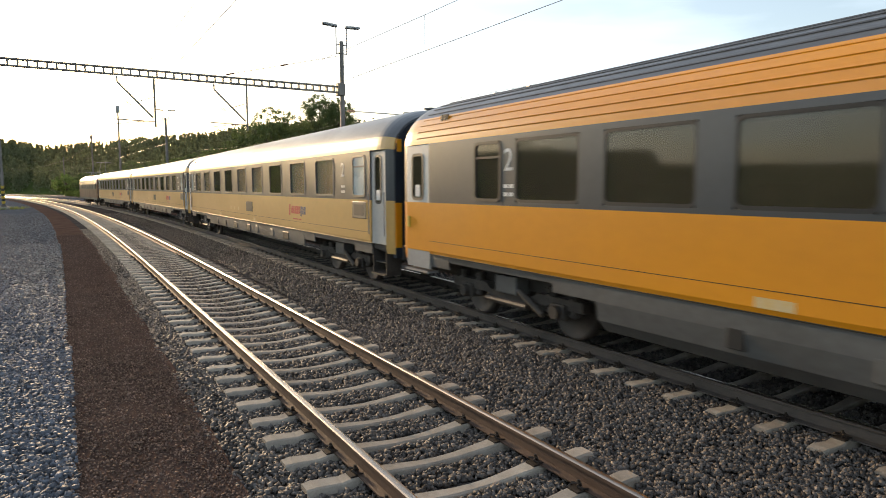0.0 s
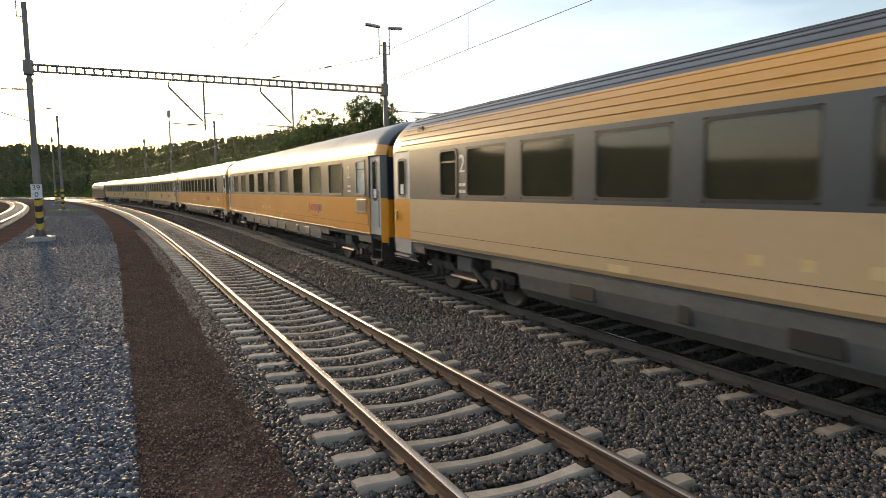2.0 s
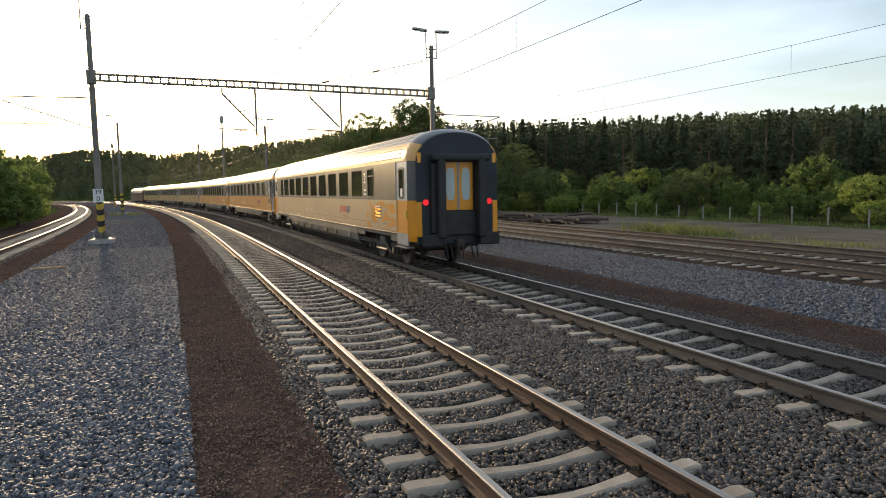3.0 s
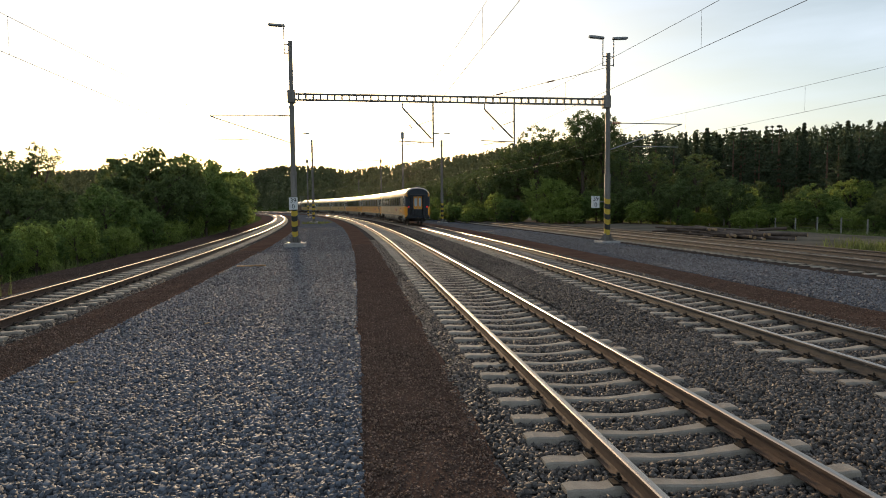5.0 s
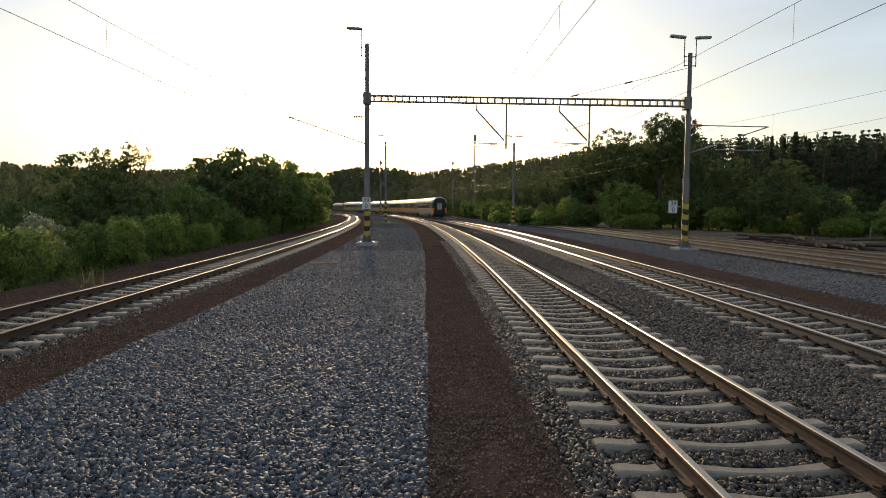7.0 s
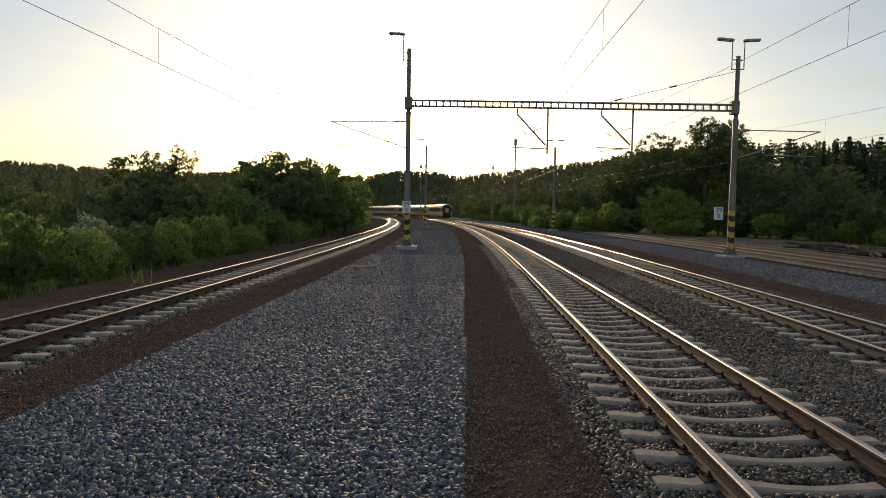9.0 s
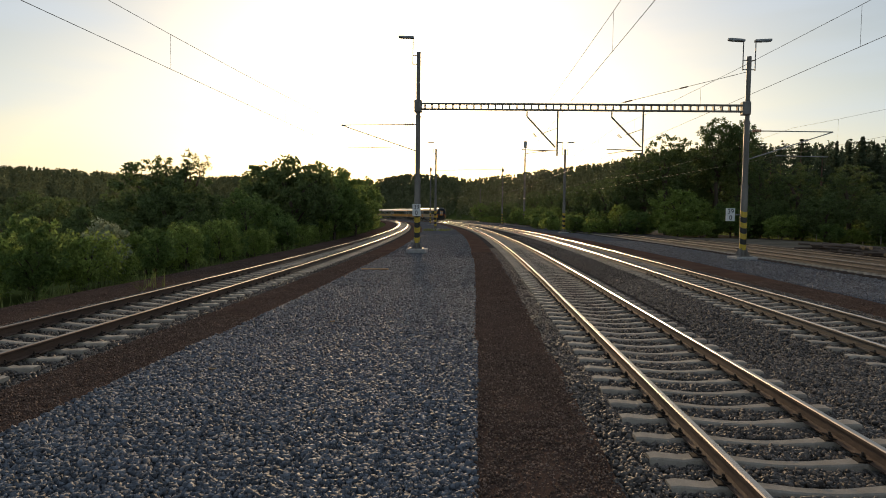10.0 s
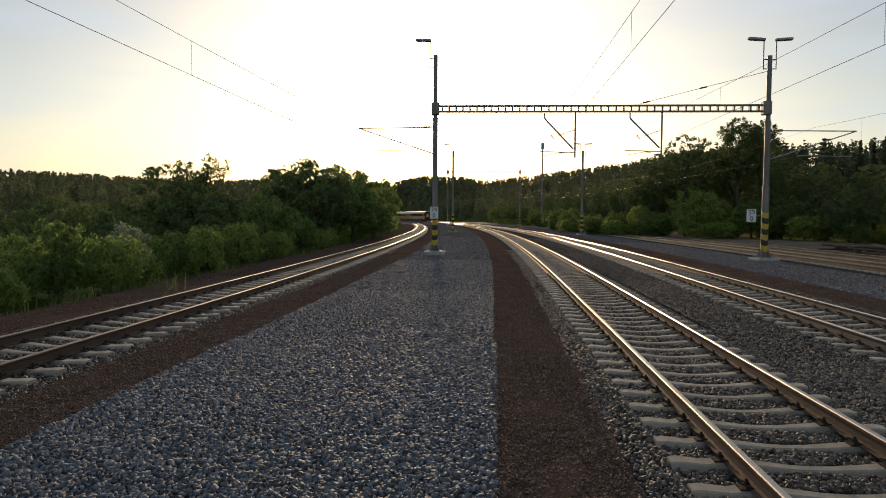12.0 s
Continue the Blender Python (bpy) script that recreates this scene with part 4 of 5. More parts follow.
def locomotive():
    """Four-axle electric engine with a cab at each end and lowered and raised pantographs."""
    c = thing("locomotive", "dark brown electric locomotive at the head of the train", "locomotive")
    h = 9.0
    half = [(1.40, 0.9), (1.45, 1.1), (1.45, 2.7), (1.36, 3.2), (1.1, 3.52), (0.6, 3.68), (0.0, 3.72)]
    outline = half + [(-x, z) for x, z in half[-2::-1]]
    bm = bmesh.new()
    def nose(k):
        return lambda x, z, k=k: (x * (0.94 if abs(k) > 8.9 else 1), k - math.copysign(max(0, z - 1.9) * 0.35, k) * (abs(k) > 8.9), z)
    sweep(bm, outline, [nose(-h), nose(-8.2), nose(8.2), nose(h)])
    part("body", bm, M["loco_brown"], c)
    bm = bmesh.new()
    sweep(bm, [(-1.2, 3.5), (1.2, 3.5), (0.7, 3.78), (-0.7, 3.78)], [lambda x, z: (x, -7.2, z), lambda x, z: (x, 7.2, z)])
    part("roof", bm, M["roof_grey"], c)
    for side in (-1, 1):
        bm = bmesh.new()
        box(bm, *sorted((side * 1.3, side * 1.462)), -7.6, 7.6, 2.05, 2.65)
        part("side_stripe", bm, M["coach_grey"], c)
        for k in range(6):
            bm = bmesh.new()
            box(bm, *sorted((side * 1.4, side * 1.475)), -5.6 + 2.0 * k, -4.4 + 2.0 * k, 2.12, 2.6, 0.02)
            part("side_window", bm, M["window_rubber"], c)
        for e in (-1, 1):
            bm = bmesh.new()
            box(bm, *sorted((side * 1.3, side * 1.468)), *sorted((e * 7.75, e * 8.3)), 2.05, 2.75, 0.02)
            part("cab_window", bm, M["window_rubber"], c)
            bm = bmesh.new()
            tube(bm, (side * 0.875, e * 8.9, 0.95), (side * 0.875, e * 9.5, 0.95), 0.15, 0.24, seg=12)
            part("buffer", bm, M["bogie"], c)
            bm = bmesh.new()
            tube(bm, (side * 1.0, e * 8.9, 1.35), (side * 1.0, e * 9.04, 1.35), 0.10, seg=12)
            part("headlamp", bm, M["lamp_glass"], c)
        bm = bmesh.new()
        box(bm, *sorted((side * 1.0, side * 1.42)), -8.6, 8.6, 0.75, 1.08)
        part("solebar", bm, M["skirt_grey"], c)
    for e in (-1, 1):
        bm = bmesh.new()
        v = [(-1.1, e * 8.88, 2.15), (1.1, e * 8.88, 2.15), (1.0, e * 8.62, 2.95), (-1.0, e * 8.62, 2.95)]
        a = [bm.verts.new((x, y + e * 0.07, z)) for x, y, z in v]
        b = [bm.verts.new((x, y - e * 0.05, z)) for x, y, z in v]
        bm.faces.new(a)
        bm.faces.new(b[::-1])
        for i in range(4):
            bm.faces.new((a[i], a[(i + 1) % 4], b[(i + 1) % 4], b[i]))
        part("windscreen", bm, M["window_rubber"], c)
        bm = bmesh.new()
        y = e * 5.0
        lift = 0.45 if e > 0 else 1.55
        for s in (-0.4, 0.4):
            tube(bm, (s, y, 3.85), (s * 0.8, y - e * 1.1, 3.85 + lift * 0.45), 0.03, seg=6)
            tube(bm, (s * 0.8, y - e * 1.1, 3.85 + lift * 0.45), (s * 0.6, y, 3.85 + lift), 0.025, seg=6)
        tube(bm, (-0.85, y, 3.87 + lift), (0.85, y, 3.87 + lift), 0.04, seg=6)
        for s in (-0.4, 0.4):
            tube(bm, (s, y - 0.8, 3.7), (s, y - 0.8, 3.95), 0.06, seg=8)
            tube(bm, (s, y + 0.8, 3.7), (s, y + 0.8, 3.95), 0.06, seg=8)
        part("pantograph", bm, M["galvanised"], c)
        bogie(c, e * 4.6)
    return c


PITCH = 25.8
TRAIN = [
    (coach("ribbed", True, True, "sun-faded yellow and grey coach with ribbed roof and red tail lamps", vent=-0.3), 12.9),
    (coach("old", False, False, "older yellow and grey coach with framed curtained windows and folding doors"), 12.9 + PITCH),
    (coach("ribbed", False, False, "glossy yellow and grey coach with ribbed roof and amber destination display"), 12.9 + 2 * PITCH),
]
third = coach("old", False, False, "older yellow and grey coach with a dark louvred side vent", vent=-1.2)
fourth = copy_thing(third, pose(0, 0, 0))
fifth = copy_thing(third, pose(0, 0, 0))
TRAIN += [(third, 12.9 + 3 * PITCH), (fourth, 12.9 + 4 * PITCH), (fifth, 12.9 + 5 * PITCH), (locomotive(), 12.9 + 5 * PITCH + 22.3)]


# ---- overhead line ----
def mast(x, y, z0, height, lamps, label, plate_side=0, base=True, r=0.15):
    """Steel tube mast with hazard bands, on a concrete base, with street lamps on top and a kilometre plate."""
    t = thing("line_mast", label, "mast", "overhead line masts")
    t.matrix_basis = pose(x, y, z0, 0, 0, random.Random(int(x * 10)).uniform(-6, 6))
    bm = bmesh.new()
    tube(bm, (0, 0, 0.1), (0, 0, height * 0.36), r * 1.18, seg=14)
    tube(bm, (0, 0, height * 0.36), (0, 0, height * 0.68), r * 0.98, seg=14)
    tube(bm, (0, 0, height * 0.68), (0, 0, height), r * 0.82, seg=14)
    for k in (0.36, 0.68):
        tube(bm, (0, 0, height * k - 0.12), (0, 0, height * k + 0.05), r * 1.28 if k < 0.5 else r * 1.08, seg=14)
    part("tube", bm, M["mast_steel"], t, smooth=False)
    if base:
        bm = bmesh.new()
        box(bm, -0.58, 0.58, -0.58, 0.58, -0.35, 0.10, 0.03)
        part("base", bm, M["base_concrete"], t, "pale concrete base slab")
        bm = bmesh.new()
        for k in range(4):
            a = math.pi / 4 + k * math.pi / 2
            ca, sa = math.cos(a), math.sin(a)
            v = [(ca * r, sa * r, 0.65), (ca * 0.42, sa * 0.42, 0.12), (ca * r, sa * r, 0.12)]
            n = Vector((-sa, ca, 0)) * 0.015
            p = [bm.verts.new(Vector(q) + n) for q in v]
            q = [bm.verts.new(Vector(w) - n) for w in v]
            bm.faces.new(p)
            bm.faces.new(q[::-1])
            for i in range(3):
                bm.faces.new((p[i], p[(i + 1) % 3], q[(i + 1) % 3], q[i]))
        box(bm, -0.4, 0.4, -0.4, 0.4, 0.10, 0.14)
        part("foot_plate", bm, M["mast_steel"], t)
        for k in range(7):
            bm = bmesh.new()
            z = 0.55 + 0.30 * k
            seg = 14
            rr = r * 1.18 + 0.006
            lo = [bm.verts.new((rr * math.cos(2 * math.pi * i / seg), rr * math.sin(2 * math.pi * i / seg), z + 0.10 * math.sin(2 * math.pi * i / seg))) for i in range(seg)]
            hi = [bm.verts.new((rr * math.cos(2 * math.pi * i / seg), rr * math.sin(2 * math.pi * i / seg), z + 0.30 + 0.10 * math.sin(2 * math.pi * i / seg))) for i in range(seg)]
            for i in range(seg):
                bm.faces.new((lo[i], lo[(i + 1) % seg], hi[(i + 1) % seg], hi[i]))
            part("hazard_band", bm, M["black"] if k % 2 else M["hazard_yellow"], t)
    for s in lamps:
        bm = bmesh.new()
        zt = height + 0.85
        tube(bm, (s * 0.34, 0, height - 0.75), (s * 0.34, 0, zt), 0.03, seg=8)
        for z in (height - 0.7, height - 0.2):
            tube(bm, (0, 0, z), (s * 0.36, 0, z), 0.028, seg=6)
        part("lamp_arm", bm, M["mast_steel"], t)
        bm = bmesh.new()
        sweep(bm, [(-0.02, -0.04), (0.10, -0.07), (0.10, 0.05), (-0.02, 0.06)], [lambda a, b, k=k, w=w: (s * (0.28 + k), w * (a - 0.04) * 2.2, zt + b + k * 0.06) for k, w in ((0.0, 0.6), (0.25, 1.0), (0.75, 1.0), (0.92, 0.6))])
        lh = part("lamp_head", bm, M["galvanised"], t, "grey street lamp head")
        bm = bmesh.new()
        box(bm, *sorted((s * 0.55, s * 1.0)), -0.09, 0.05, zt - 0.055, zt - 0.03)
        part("lamp_lens", bm, M["lamp_glass"], lh)
    if plate_side:
        bm = bmesh.new()
        cx = plate_side * 0.75 if plate_side != 9 else 0.0
        yy = -0.3 if plate_side == 9 else 0.0
        box(bm, cx - 0.24, cx + 0.24, yy - 0.05, yy + 0.05, 2.05, 2.75, 0.01)
        p = part("kilometre_plate", bm, M["sign_white"], t, "white kilometre plate, 39 over 0")
        text_mesh("plate_number", "39", 0.36, M["black"], p, pose(cx, yy - 0.053, 2.57, 90, 0, 0))
        text_mesh("plate_number", "0", 0.36, M["black"], p, pose(cx, yy - 0.053, 2.23, 90, 0, 0))
        bm = bmesh.new()
        tube(bm, (0, 0, 2.4), (cx, yy, 2.4), 0.03, seg=6)
        part("plate_arm", bm, M["galvanised"], p)
    return t


MR, ML = (14.3, 36.8, 0.0), (-3.95, 38.8, 0.08)
mast(*MR, 11.0, (-1, 1), "brown steel tube mast with two street lamps and kilometre plate", plate_side=-1)
mast(*ML, 11.7, (-1,), "steel tube mast with hazard stripes, kilometre plate facing the track", plate_side=9)
mast(-6.3, 92, 0.1, 11.4, (-1,), "distant steel tube mast with hazard stripes")
mast(11.0, 86, 0.0, 10.9, (-1, 1), "distant steel mast with two street lamps", r=0.17)
mast(5.0, 140, -0.1, 12.6, (), "far slim steel catenary mast beside the track", r=0.14)
mast(-10.5, 140, -0.1, 12.6, (), "far slim steel catenary mast beside the track", r=0.14)
mast(0.5, 200, -0.1, 10.5, (), "far slim steel catenary mast beside the track", r=0.14)


def floodlight_mast():
    t = thing("floodlight_mast", "tall slim yard light mast with a boxy lamp housing", "mast")
    t.matrix_basis = pose(9.7, 140, -0.1)
    bm = bmesh.new()
    tube(bm, (0, 0, 0), (0, 0, 7), 0.24, 0.2, seg=10)
    tube(bm, (0, 0, 7), (0, 0, 17.6), 0.2, 0.12, seg=10)
    part("pole", bm, M["mast_steel"], t)
    bm = bmesh.new()
    box(bm, -0.34, 0.34, -0.3, 0.3, 16.7, 18.1, 0.1)
    part("lamp_housing", bm, M["galvanised"], t)


floodlight_mast()


def beam(p0, p1, name="portal_beam", n=46, label="riveted steel lattice beam carrying the overhead line"):
    """Two chords with posts between, spanning the tracks."""
    t = thing(name, label, "gantry beam", "portal beams")
    a, b = Vector(p0), Vector(p1)
    d = (b - a).normalized()
    for dz, nm in ((0.165, "top_chord"), (-0.165, "bottom_chord")):
        bm = bmesh.new()
        side = d.cross(Vector((0, 0, 1)))
        sweep(bm, [(-0.15, -0.035), (0.15, -0.035), (0.15, 0.035), (-0.15, 0.035)], [lambda x, z, q=q: q + side * x + Vector((0, 0, dz + z)) for q in (a, b)])
        part(nm, bm, M["mast_steel"], t)
    for k in range(n + 1):
        q = a.lerp(b, k / n)
        bm = bmesh.new()
        box(bm, q.x - 0.045, q.x + 0.045, q.y - 0.12, q.y + 0.12, q.z - 0.135, q.z + 0.135)
        part("post", bm, M["mast_steel"], t)
    bm = bmesh.new()
    for q in (a, b):
        box(bm, q.x - 0.22, q.x + 0.22, q.y - 0.22, q.y + 0.22, q.z - 0.36, q.z + 0.36, 0.04)
    part("clamp", bm, M["mast_steel"], t)
    return t


beam((ML[0], ML[1], 8.62), (MR[0] - 0.1, MR[1], 8.2), n=44)
beam((-10.5, 140, 11.8), (5.0, 140, 11.8), n=30, label="far lattice beam across the tracks")


def cantilever(x, y, top, drop, label):
    """A hanging support under the beam: post, slanted strut, steady arm with insulators."""
    t = thing("catenary_bracket", label, "catenary bracket", "catenary brackets")
    bm = bmesh.new()
    tube(bm, (x, y, top), (x, y, drop - 0.3), 0.05, seg=8)
    part("hanger_post", bm, M["mast_steel"], t)
    bm = bmesh.new()
    tube(bm, (x - 1.75, y, top), (x - 1.75, y, top - 0.3), 0.04, seg=8)
    tube(bm, (x - 1.75, y, top - 0.3), (x - 0.1, y, drop + 0.2), 0.05, seg=8)
    tube(bm, (x - 1.0, y, top - 1.3), (x, y, top - 0.95), 0.02, seg=6)
    part("strut", bm, M["mast_steel"], t)
    bm = bmesh.new()
    tube(bm, (x, y, drop), (x - 2.0, y, drop + 0.06), 0.03, seg=6)
    tube(bm, (x - 0.75, y, drop), (x - 1.95, y, drop - 0.2), 0.018, seg=6)
    part("steady_arm", bm, M["galvanised"], t)
    bm = bmesh.new()
    for k in range(4):
        tube(bm, (x - 0.55 - 0.09 * k, y, drop - 0.015), (x - 0.60 - 0.09 * k, y, drop - 0.013), 0.07, seg=8)
        tube(bm, (x - 1.2 - 0.05 * k, y, top - 1.45 + 0.05 * k), (x - 1.22 - 0.05 * k, y, top - 1.42 + 0.05 * k), 0.07, seg=8)
    part("insulator", bm, M["insulator"], t)


cantilever(4.15, 37.9, 8.2, 5.95, "hanging steel bracket holding the contact wire over the straight track")
cantilever(8.85, 37.4, 8.1, 5.95, "hanging steel bracket holding the contact wire over the main track")


def side_bracket(x, y, z, reach, label):
    """A tubular bracket reaching sideways from a mast."""
    t = thing("catenary_bracket", label, "catenary bracket", "catenary brackets")
    s = 1 if reach > 0 else -1
    bm = bmesh.new()
    tube(bm, (x, y, z), (x + reach, y, z - 0.05), 0.03, seg=8)
    part("top_tube", bm, M["galvanised"], t)
    bm = bmesh.new()
    tube(bm, (x, y, z - 1.6), (x + reach, y, z - 0.05), 0.03, seg=8)
    part("stay_tube", bm, M["galvanised"], t)
    bm = bmesh.new()
    tube(bm, (x + reach * 0.35, y, z - 1.35), (x + reach * 0.95, y, z - 1.4), 0.022, seg=6)
    part("steady_arm", bm, M["galvanised"], t)
    bm = bmesh.new()
    for k in range(5):
        tube(bm, (x + s * (0.3 + 0.1 * k), y, z), (x + s * (0.36 + 0.1 * k), y, z), 0.08, seg=8)
    part("insulator", bm, M["insulator"], t)


side_bracket(MR[0], MR[1], 7.0, 4.6, "tubular bracket reaching from the lamp mast over the loop")
side_bracket(ML[0], ML[1], 7.55, -4.6, "tubular bracket reaching over the siding")


def wires(name, c, marks, label):
    """Contact wire and sagging messenger with droppers over a track; marks: (y, shift) of its supports."""
    t = thing(name, label, "overhead wire", "overhead wires", kind="")
    cu, ms = [], []
    for (ya, sa), (yb, sb) in zip(marks, marks[1:]):
        n = 14
        for k in range(n):
            y = ya + (yb - ya) * k / n
            q = k / n
            x = (lx(c, ya) + sa) * (1 - q) + (lx(c, yb) + sb) * q
            cu.append(Vector((x, y, 5.74)))
            ms.append(Vector((x, y, 7.15 - 4 * 0.62 * q * (1 - q))))
    for pts, nm, r in ((cu, "contact_wire", 0.0065), (ms, "messenger_wire", 0.006)):
        bm = bmesh.new()
        for a, b in zip(pts, pts[1:]):
            tube(bm, a, b, r, seg=5, caps=False)
        part(nm, bm, M["wire"], t)
    for k in range(1, len(cu), 2):
        if cu[k].y < 120:
            bm = bmesh.new()
            tube(bm, cu[k], ms[k], 0.004, seg=4)
            part("dropper", bm, M["wire"], t)


wires("overhead_wire", TRACK1, [(-28, -0.12), (37.9, 0.02), (90, 0.3), (140, -0.2), (196, 0.0)], "contact and messenger wire over the straight track")
wires("overhead_wire", TRACK2, [(-28, 0.45), (37.4, 0.2), (90, 0.25), (140, 0.2), (200, -0.2), (260, 0.0)], "contact and messenger wire over the main track")
wires("overhead_wire", TRACK0, [(-25, -0.54), (38.8, 0.8), (92, 0.4), (140, -0.2), (200, 0.0)], "contact and messenger wire over the siding")
wires("overhead_wire", TRACK3, [(-26, 0.2), (36.8, -0.2), (86, 0.2), (140, -0.2), (200, 0.0)], "contact and messenger wire over the loop")


def anchor_wire():
    t = thing("anchor_wire", "tensioned stay wire from mast top to the beam", "overhead wire")
    bm = bmesh.new()
    a, b = Vector((MR[0], MR[1], 10.2)), Vector((7.6, 37.5, 8.6))
    tube(bm, a, a.lerp(b, 0.5), 0.014, seg=5)
    tube(bm, a.lerp(b, 0.5), b, 0.014, seg=5)
    part("stay_wire", bm, M["wire"], t)
    for k in (0.5, 0.94):
        bm = bmesh.new()
        tube(bm, a.lerp(b, k - 0.03), a.lerp(b, k + 0.03), 0.045, seg=6)
        part("insulator", bm, M["insulator"], t)


anchor_wire()


# ---- plants ----
def leaf_quads(rng, centers, radii, per, size, flat=0.8, droop=0.0):
    """Leaves in clumps: per leaves round each centre."""
    n = len(centers) * per
    c = np.repeat(np.asarray(centers, float), per, 0)
    r = np.repeat(np.asarray(radii, float), per)[:, None]
    d = rng.normal(size=(n, 3))
    d /= np.linalg.norm(d, axis=1, keepdims=True)
    p = c + d * r * rng.random((n, 1)) ** 0.45 * (1, 1, flat)
    a = rng.normal(size=(n, 3))
    a[:, 2] -= droop
    a /= np.linalg.norm(a, axis=1, keepdims=True)
    b = np.cross(a, rng.normal(size=(n, 3)))
    b /= np.linalg.norm(b, axis=1, keepdims=True)
    s = size * rng.uniform(0.6, 1.4, (n, 1))
    return np.stack([p - a * s, p + b * s * 0.42, p + a * s, p - b * s * 0.42], 1)


def broadleaf(name, height, spread, seed, leaf, label, clumps=46, per=70, size=0.17, low=0.25, category="tree", stem=True):
    """A forked trunk with limbs and a crown of leaf clumps with gaps."""
    rng = np.random.default_rng(seed)
    t = thing(name, label, category, "trees and bushes")
    bm = bmesh.new()
    tips = []
    tr = height * 0.018 + 0.02
    top = Vector((rng.uniform(-0.3, 0.3), rng.uniform(-0.3, 0.3), height * 0.55))
    tube(bm, (0, 0, -0.6), top * 0.5, tr * 1.25, tr, seg=8)
    tube(bm, top * 0.5, top, tr, tr * 0.6, seg=8)
    for k in range(9 if stem else 6):
        a = 2.4 * k + rng.uniform(-0.4, 0.4)
        z = height * rng.uniform(low, 0.55)
        s = top * min(1.0, z / top.z)
        e = Vector((math.cos(a) * spread * rng.uniform(0.5, 0.85), math.sin(a) * spread * rng.uniform(0.5, 0.85), min(height * 0.95, z + height * rng.uniform(0.15, 0.42))))
        m = s.lerp(e, 0.5) + Vector((0, 0, height * 0.04))
        tube(bm, s, m, tr * 0.5, tr * 0.32, seg=6)
        tube(bm, m, e, tr * 0.32, tr * 0.1, seg=6)
        tips += [m, e]
    part("trunk", bm, M["bark"], t)
    cs, rs = [], []
    for k in range(clumps):
        if k < len(tips):
            c = np.array(tips[k])
        else:
            d = rng.normal(size=3)
            d /= np.linalg.norm(d)
            q = rng.uniform(0.55, 1.0)
            c = np.array([d[0] * spread * q, d[1] * spread * q, height * (low + 1) / 2 + d[2] * height * (1 - low) / 2 * q * 0.92])
        cs.append(c)
        rs.append(min(spread, 2.2) * rng.uniform(0.11, 0.24))
    ob = new("crown", quads_mesh("crown", leaf_quads(rng, cs, rs, per, size), leaf))
    ob.parent = t
    return t


def conifer(name, height, seed, label, pine):
    """Pine: bare reddish stem and a ragged top; spruce: tiers of drooping branches to the ground."""
    rng = np.random.default_rng(seed)
    t = thing(name, label, "tree", "forest trees")
    bm = bmesh.new()
    tube(bm, (0, 0, -1.0), (0, 0, height * 0.6), height * 0.013, height * 0.009, seg=7)
    tube(bm, (0, 0, height * 0.6), (0, 0, height * 0.99), height * 0.009, 0.015, seg=6)
    qs = []
    z = height * (0.38 if pine else 0.10)
    while z < height * 0.985:
        f = (height - z) / height
        reach = (height * 0.17 * min(1, f * 2.2 + 0.03) if pine else height * 0.20 * f + 0.05) * rng.uniform(0.75, 1.15)
        for k in range(6):
            if rng.random() < (0.25 if pine else 0.08):
                continue
            a = rng.uniform(0, 2 * math.pi)
            L = reach * rng.uniform(0.55, 1.1)
            e = np.array([math.cos(a) * L, math.sin(a) * L, z + L * (rng.uniform(-0.05, 0.4) if pine else rng.uniform(-0.38, -0.1))])
            z0 = z + rng.uniform(-0.02, 0.02) * height
            s = np.array([0, 0, z0])
            if k % 2 == 0:
                tube(bm, s, e, 0.025, 0.008, seg=3, caps=False)
            m = 5 if pine else 6
            fr = np.linspace(0.45 if pine else 0.2, 1.0, m)
            cs = s + (e - s) * fr[:, None]
            qs.append(leaf_quads(rng, cs, np.full(m, 0.12 + 0.30 * min(1, 1.6 * f)), 9 if pine else 8, 0.14, 0.45, 0.0 if pine else 0.4))
        z += height * (0.05 if pine else 0.026)
    part("trunk", bm, M["pine_bark"] if pine else M["bark"], t)
    ob = new("crown", quads_mesh("crown", np.concatenate(qs), M["needle"]))
    ob.parent = t
    return t


def put(proto, first, x, y, z, s, turn, tilt=0.0, wide=1.0):
    m = pose(x, y, z, tilt, 0, turn) @ Matrix.Diagonal((s * wide, s * wide, s, 1))
    if first:
        proto.matrix_basis = m
        return proto
    keep = proto.scale.copy()
    proto.scale = (1, 1, 1)
    c = copy_thing(proto, m)
    proto.scale = keep
    return c


class Grove:
    """Places the prototypes themselves first and copies afterwards."""
    def __init__(self, protos):
        self.protos, self.used = protos, set()

    def add(self, k, x, y, s, turn, wide=1.0, z=None):
        p = self.protos[k % len(self.protos)]
        put(p, p not in self.used, x, y, float(hill(x, y)) if z is None else z, s, turn, wide=wide)
        self.used.add(p)


